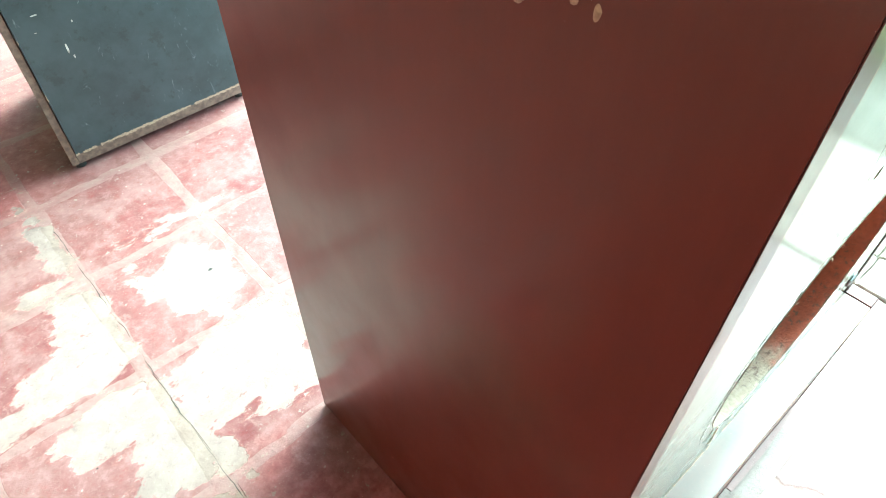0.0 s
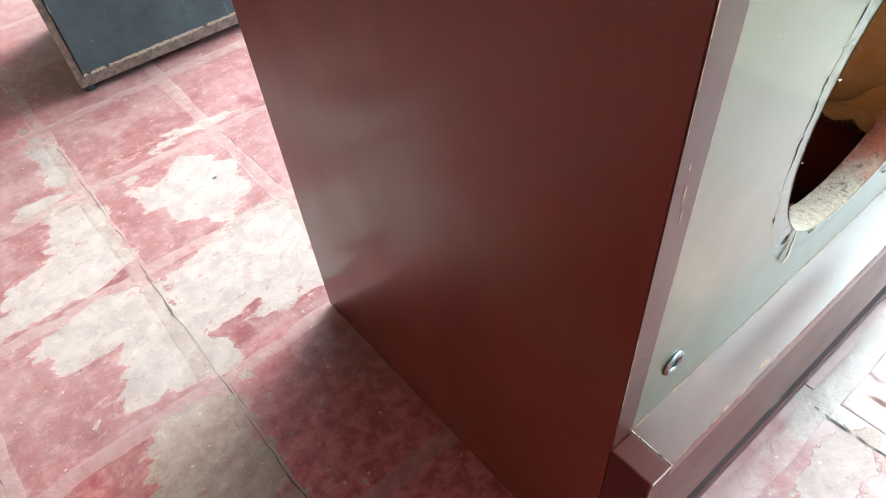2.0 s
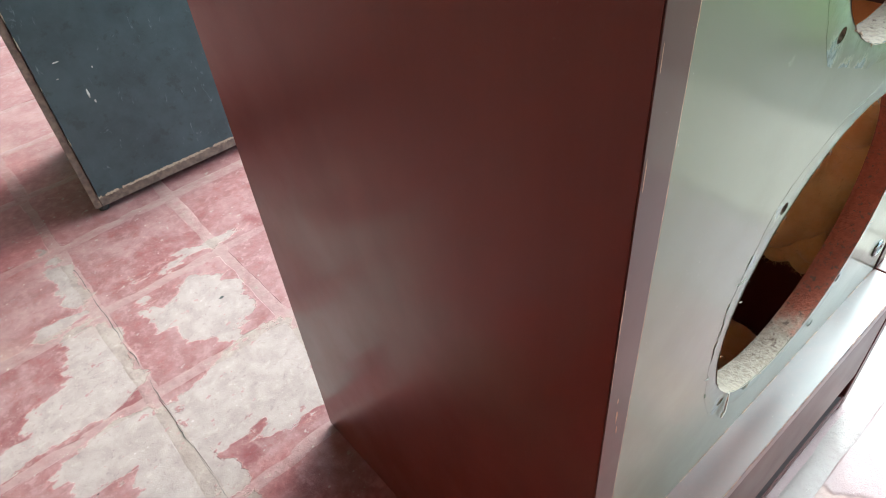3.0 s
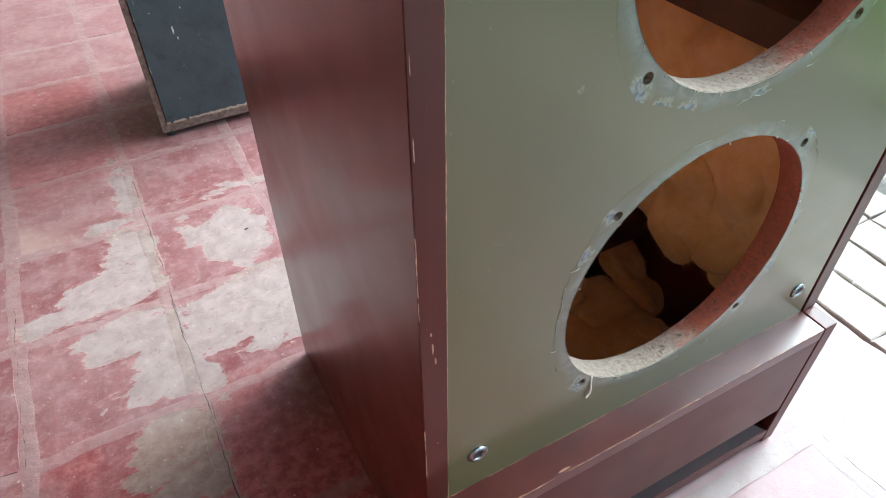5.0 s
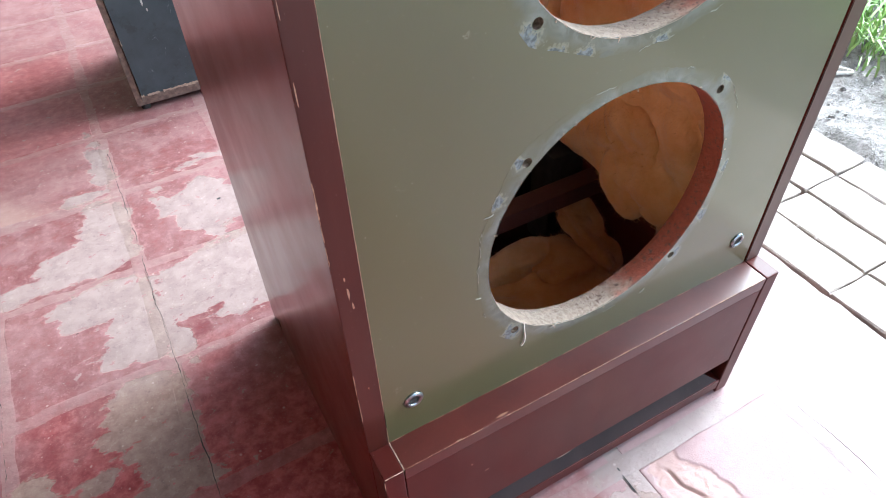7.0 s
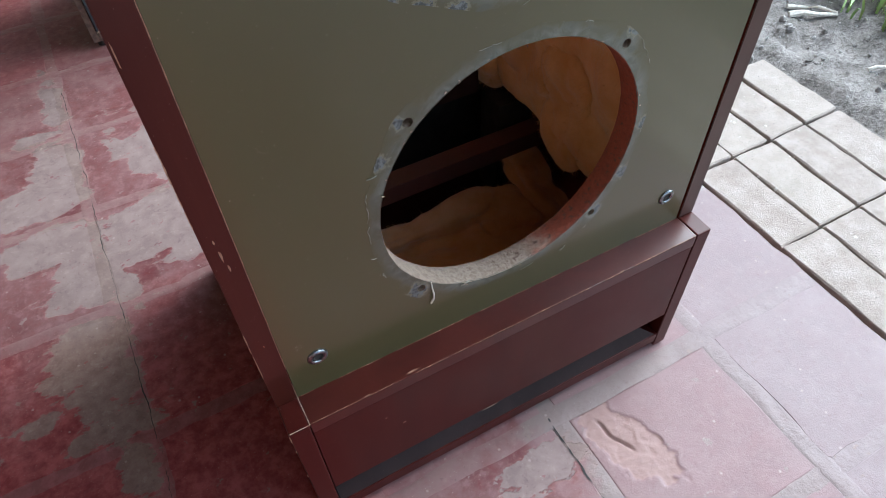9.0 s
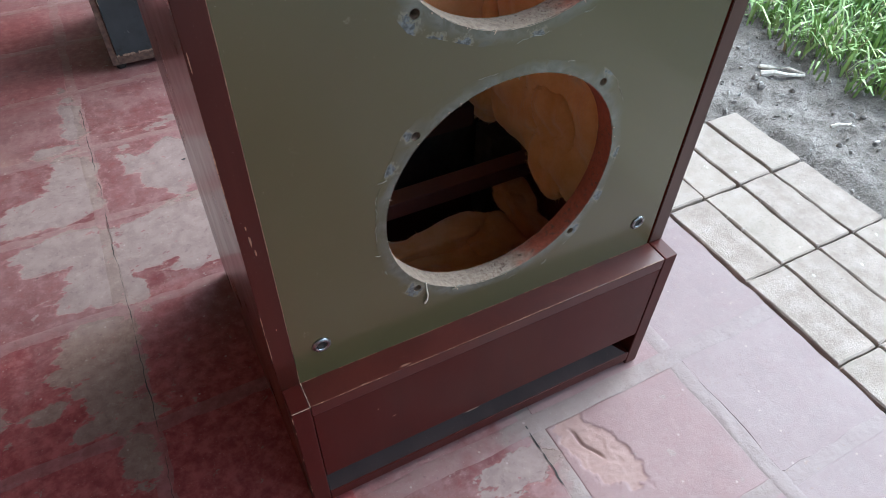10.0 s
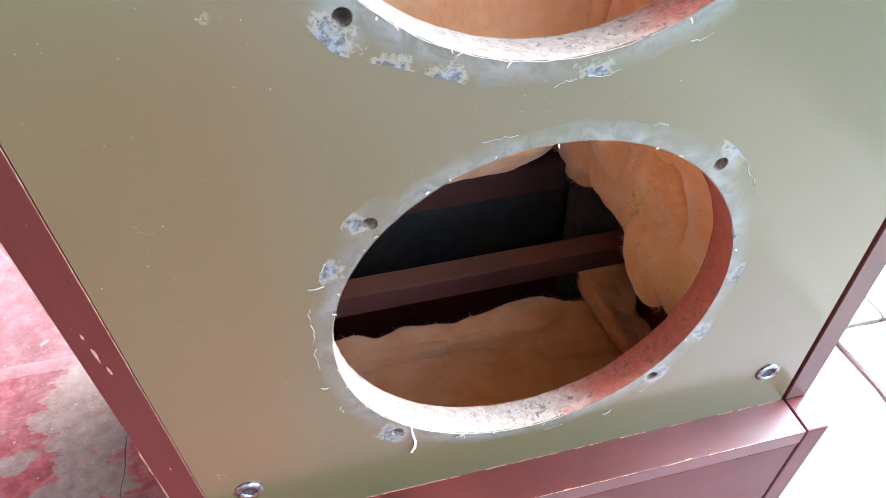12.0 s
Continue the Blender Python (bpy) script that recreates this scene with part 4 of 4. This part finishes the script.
# ---- floor tiles and bricks ----
def slab(name, x0, x1, y0, y1, z, deep, rng, parent, mat, round_off, rag):
    """One tile or brick with a slightly uneven outline and a worn top edge."""
    cx, cy = (x0 + x1) / 2, (y0 + y1) / 2
    hx, hy = (x1 - x0) / 2, (y1 - y0) / 2
    c = min(hx, hy) * 0.035
    ring = []
    for (ax, ay), (bx, by) in (((-hx + c, -hy), (hx - c, -hy)), ((hx, -hy + c), (hx, hy - c)), ((hx - c, hy), (-hx + c, hy)), ((-hx, hy - c), (-hx, -hy + c))):
        count = 8 if math.hypot(bx - ax, by - ay) > 0.15 else 5
        ring += [(ax + (bx - ax) * i / (count - 1), ay + (by - ay) * i / (count - 1)) for i in range(count)]
    seed = rng.uniform(0, 90)
    ring = [(x + rag * 1.6 * noise.noise(Vector((x * 22, y * 22, seed))) + rng.uniform(-rag, rag) * 0.35, y + rag * 1.6 * noise.noise(Vector((x * 22, y * 22, seed + 9))) + rng.uniform(-rag, rag) * 0.35) for x, y in ring]
    n = len(ring)
    tip = [rng.uniform(-0.0005, 0.0005) for _ in range(3)]
    verts = []
    for grow, dz in ((-round_off, 0.0), (0.0, -round_off * 0.8), (0.0, -deep)):
        for x, y in ring:
            r = math.hypot(x, y)
            k = 1 + grow / r
            lift = tip[0] + tip[1] * x / hx + tip[2] * y / hy if dz > -deep else 0
            verts.append((x * k, y * k, dz + lift))
    faces = [tuple(range(n))]
    for j in (0, 1):
        for i in range(n):
            faces.append(((j + 1) * n + i, (j + 1) * n + (i + 1) % n, j * n + (i + 1) % n, j * n + i))
    mesh = bpy.data.meshes.new(name)
    mesh.from_pydata(verts, [], faces)
    mesh.materials.append(mat)
    ob = new(name, mesh)
    ob.location = (cx, cy, z)
    ob.parent = parent
    return ob


def broken_tile(x0, x1, y0, y1, parent):
    """The tile whose surface has flaked off in front of the cabinet."""
    n = 110
    rag = lambda i: 0.0012 * noise.noise(Vector((i * 0.6, x0 * 9, y0 * 9)))
    verts, faces = [], []
    for j in range(n + 1):
        for i in range(n + 1):
            x, y = x0 + (x1 - x0) * i / n, y0 + (y1 - y0) * j / n
            q = Vector((x, y, 0))
            d = math.hypot((x - 0.394 + 0.25 * (y + 0.13)) / 0.036, (y + 0.135) / 0.076) + 0.30 * noise.noise(q * 24) + 0.20 * noise.noise(q * 70) + 0.08 * noise.noise(q * 190)
            soft = lambda v, lo, hi: min(1.0, max(0.0, (hi - v) / (hi - lo)))
            path = abs(x - 0.386 + 0.35 * (y + 0.12) - 0.006 * noise.noise(Vector((y * 38, 3, 0))))
            groove = soft(path, 0.0008, 0.0030) * soft(abs(y + 0.118), 0.022, 0.034)
            layer = 0.5 * noise.noise(q * 26 + Vector((7, 1, 0))) + 0.3 * noise.noise(q * 70)
            z = -0.0012 * soft(d, 0.97, 1.03) - 0.0006 * soft(d + layer, 0.55, 0.68) - 0.0045 * groove
            z += 0.0003 * noise.noise(q * 160) * (1.0 if d < 0.98 else 0.1)
            b = min(i, j, n - i, n - j)
            if b == 0:
                z, x, y = -0.0115, x + rag(j), y + rag(i)
            elif b == 1:
                z -= 0.002
            verts.append((x, y, z))
    w = n + 1
    faces = [(j * w + i, j * w + i + 1, (j + 1) * w + i + 1, (j + 1) * w + i) for j in range(n) for i in range(n)]
    mesh = bpy.data.meshes.new("tile")
    mesh.from_pydata(verts, [], faces)
    mesh.materials.append(M_TILE)
    for f in mesh.polygons:
        f.use_smooth = True
    ob = new("tile", mesh)
    ob.parent = parent
    tagged(ob, "tile with a flaked-off hollow")


def mortar_joints():
    """Rough mortar between the tiles, with lips, dips and cracks along its sides."""
    verts, faces = [], []

    def strip(line, a, b, upright, seed):
        n = max(2, int((b - a) / 0.012))
        k = len(verts)
        for i in range(n + 1):
            t = a + (b - a) * i / n
            q = Vector((t * 14, line * 5, seed))
            wide = 0.0140 if upright and abs(line - 0.603) < 0.01 else (0.0152 if not upright and abs(line + 0.057) < 0.01 else 0.0165)
            left = wide + 0.0030 * noise.noise(q)
            right = wide + 0.0030 * noise.noise(q + Vector((0, 7, 0)))
            sway = 0.0015 * noise.noise(q * 0.5 + Vector((3, 3, 3)))
            lump = 0.0015 * noise.noise(q * 2)
            proud = 0.0008 if upright and abs(line - 0.603) < 0.01 else (0.0014 if not upright and abs(line + 0.057) < 0.01 else 0.0)
            for off, z in ((-left, -0.0008), (-left * 0.55, 0.0004 + lump), (0.0, -0.0006 + 0.0006 * noise.noise(q * 1.7 + Vector((5, 0, 0)))), (right * 0.55, 0.0004 - lump), (right, -0.0008)):
                u = line + sway + off
                verts.append((u, t, z + proud) if upright else (t, u, z + proud))
        for i in range(n):
            for m in range(4):
                c = k + i * 5 + m
                f = (c, c + 1, c + 6, c + 5)
                faces.append(f if upright else f[::-1])

    for x in X_LINES[:-1]:
        strip(x, Y_LINES[0], Y_LINES[-1], True, 1.0)
    for y in Y_LINES:
        strip(y, X_LINES[0], X_LINES[-1] - 0.002, False, 2.0)
    mesh = bpy.data.meshes.new("mortar_joints")
    mesh.from_pydata(verts, [], faces)
    mesh.materials.append(M_MORTAR)
    for f in mesh.polygons:
        f.use_smooth = True
    ob = new("mortar_joints", mesh)
    ob.parent = floor
    tagged(ob, "rough pale mortar between the tiles", kind="stuff")


mortar_joints()
rng = random.Random(3)
for i in range(len(X_LINES) - 1):
    for j in range(len(Y_LINES) - 1):
        x0, x1, y0, y1 = X_LINES[i], X_LINES[i + 1], Y_LINES[j], Y_LINES[j + 1]
        g = 0.0092
        jig = [rng.uniform(-0.002, 0.002) for _ in range(4)]
        edge = 0.0 if i == len(X_LINES) - 2 else g
        a = (x0 + g + jig[0], x1 - edge + (jig[1] if edge else 0), y0 + g + jig[2], y1 - g + jig[3])
        if i == 9 and j == 4:
            broken_tile(*a, floor)
        else:
            slab("tile", *a, 0.0, 0.018, rng, floor, M_TILE, 0.0011, 0.0030)



def joint_crack(line, a, b, width, seed):
    """A flat dark ribbon that wanders along a joint, for the shade in a thin open crack."""
    n = int((b - a) / 0.004)
    verts = []
    for i in range(n + 1):
        y = a + (b - a) * i / n
        q = Vector((y * 16, seed, 0))
        x = line + 0.0045 * noise.noise(q) + 0.0022 * noise.noise(q * 3.7) + 0.0012 * noise.noise(q * 9)
        w = max(0.00008, width * (0.38 + 1.2 * noise.noise(q * 1.3 + Vector((0, 0, 5))) + 0.8 * noise.noise(q * 6)))
        verts += [(x - w / 2, y, 0.0016), (x + w / 2, y, 0.0016)]
    mesh = bpy.data.meshes.new("joint_crack")
    mesh.from_pydata(verts, [], [(2 * i, 2 * i + 1, 2 * i + 3, 2 * i + 2) for i in range(n)])
    mesh.materials.append(M_DARK)
    ob = new("joint_crack", mesh)
    ob.parent = floor
    tagged(ob, "dark crack along the mortar")


joint_crack(-0.168, -0.25, 1.10, 0.0015, 1.0)
joint_crack(-0.424, -0.10, 0.80, 0.0015, 2.0)
joint_crack(-0.664, 0.20, 0.95, 0.0012, 3.0)
joint_crack(0.321, -0.36, -0.055, 0.0036, 4.0)
joint_crack(0.613, -0.28, 0.02, 0.0009, 5.0)
# flat dark spots laid on the tiles for the shade in small pits
for i, (x, y, r) in enumerate([(0.005, 0.814, 0.005), (-0.30, 0.585, 0.002), (0.045, 0.30, 0.002)]):
    ob = part("pit", chip((x, y, 0.0014), ACROSS, (0, 1, 0), r, r * 0.6, 120 + i), M_DARK, floor, "small dark pit")
rng = random.Random(8)
for i in range(4):
    for k in range(-7, 11):
        x0, y0 = 0.842 + 0.0975 * i, 0.012 + 0.2085 * k
        if i == 3 and k > 1:
            continue
        g = 0.0021
        slab("brick", x0 + g + rng.uniform(-0.001, 0.002), x0 + 0.0975 - g + rng.uniform(-0.002, 0.001), y0 + 0.0016 + rng.uniform(-0.0015, 0.002), y0 + 0.2085 - 0.0016 + rng.uniform(-0.002, 0.0015), rng.uniform(-0.004, 0.0), 0.05, rng, pavement, M_PAVER, 0.0034, 0.0019)
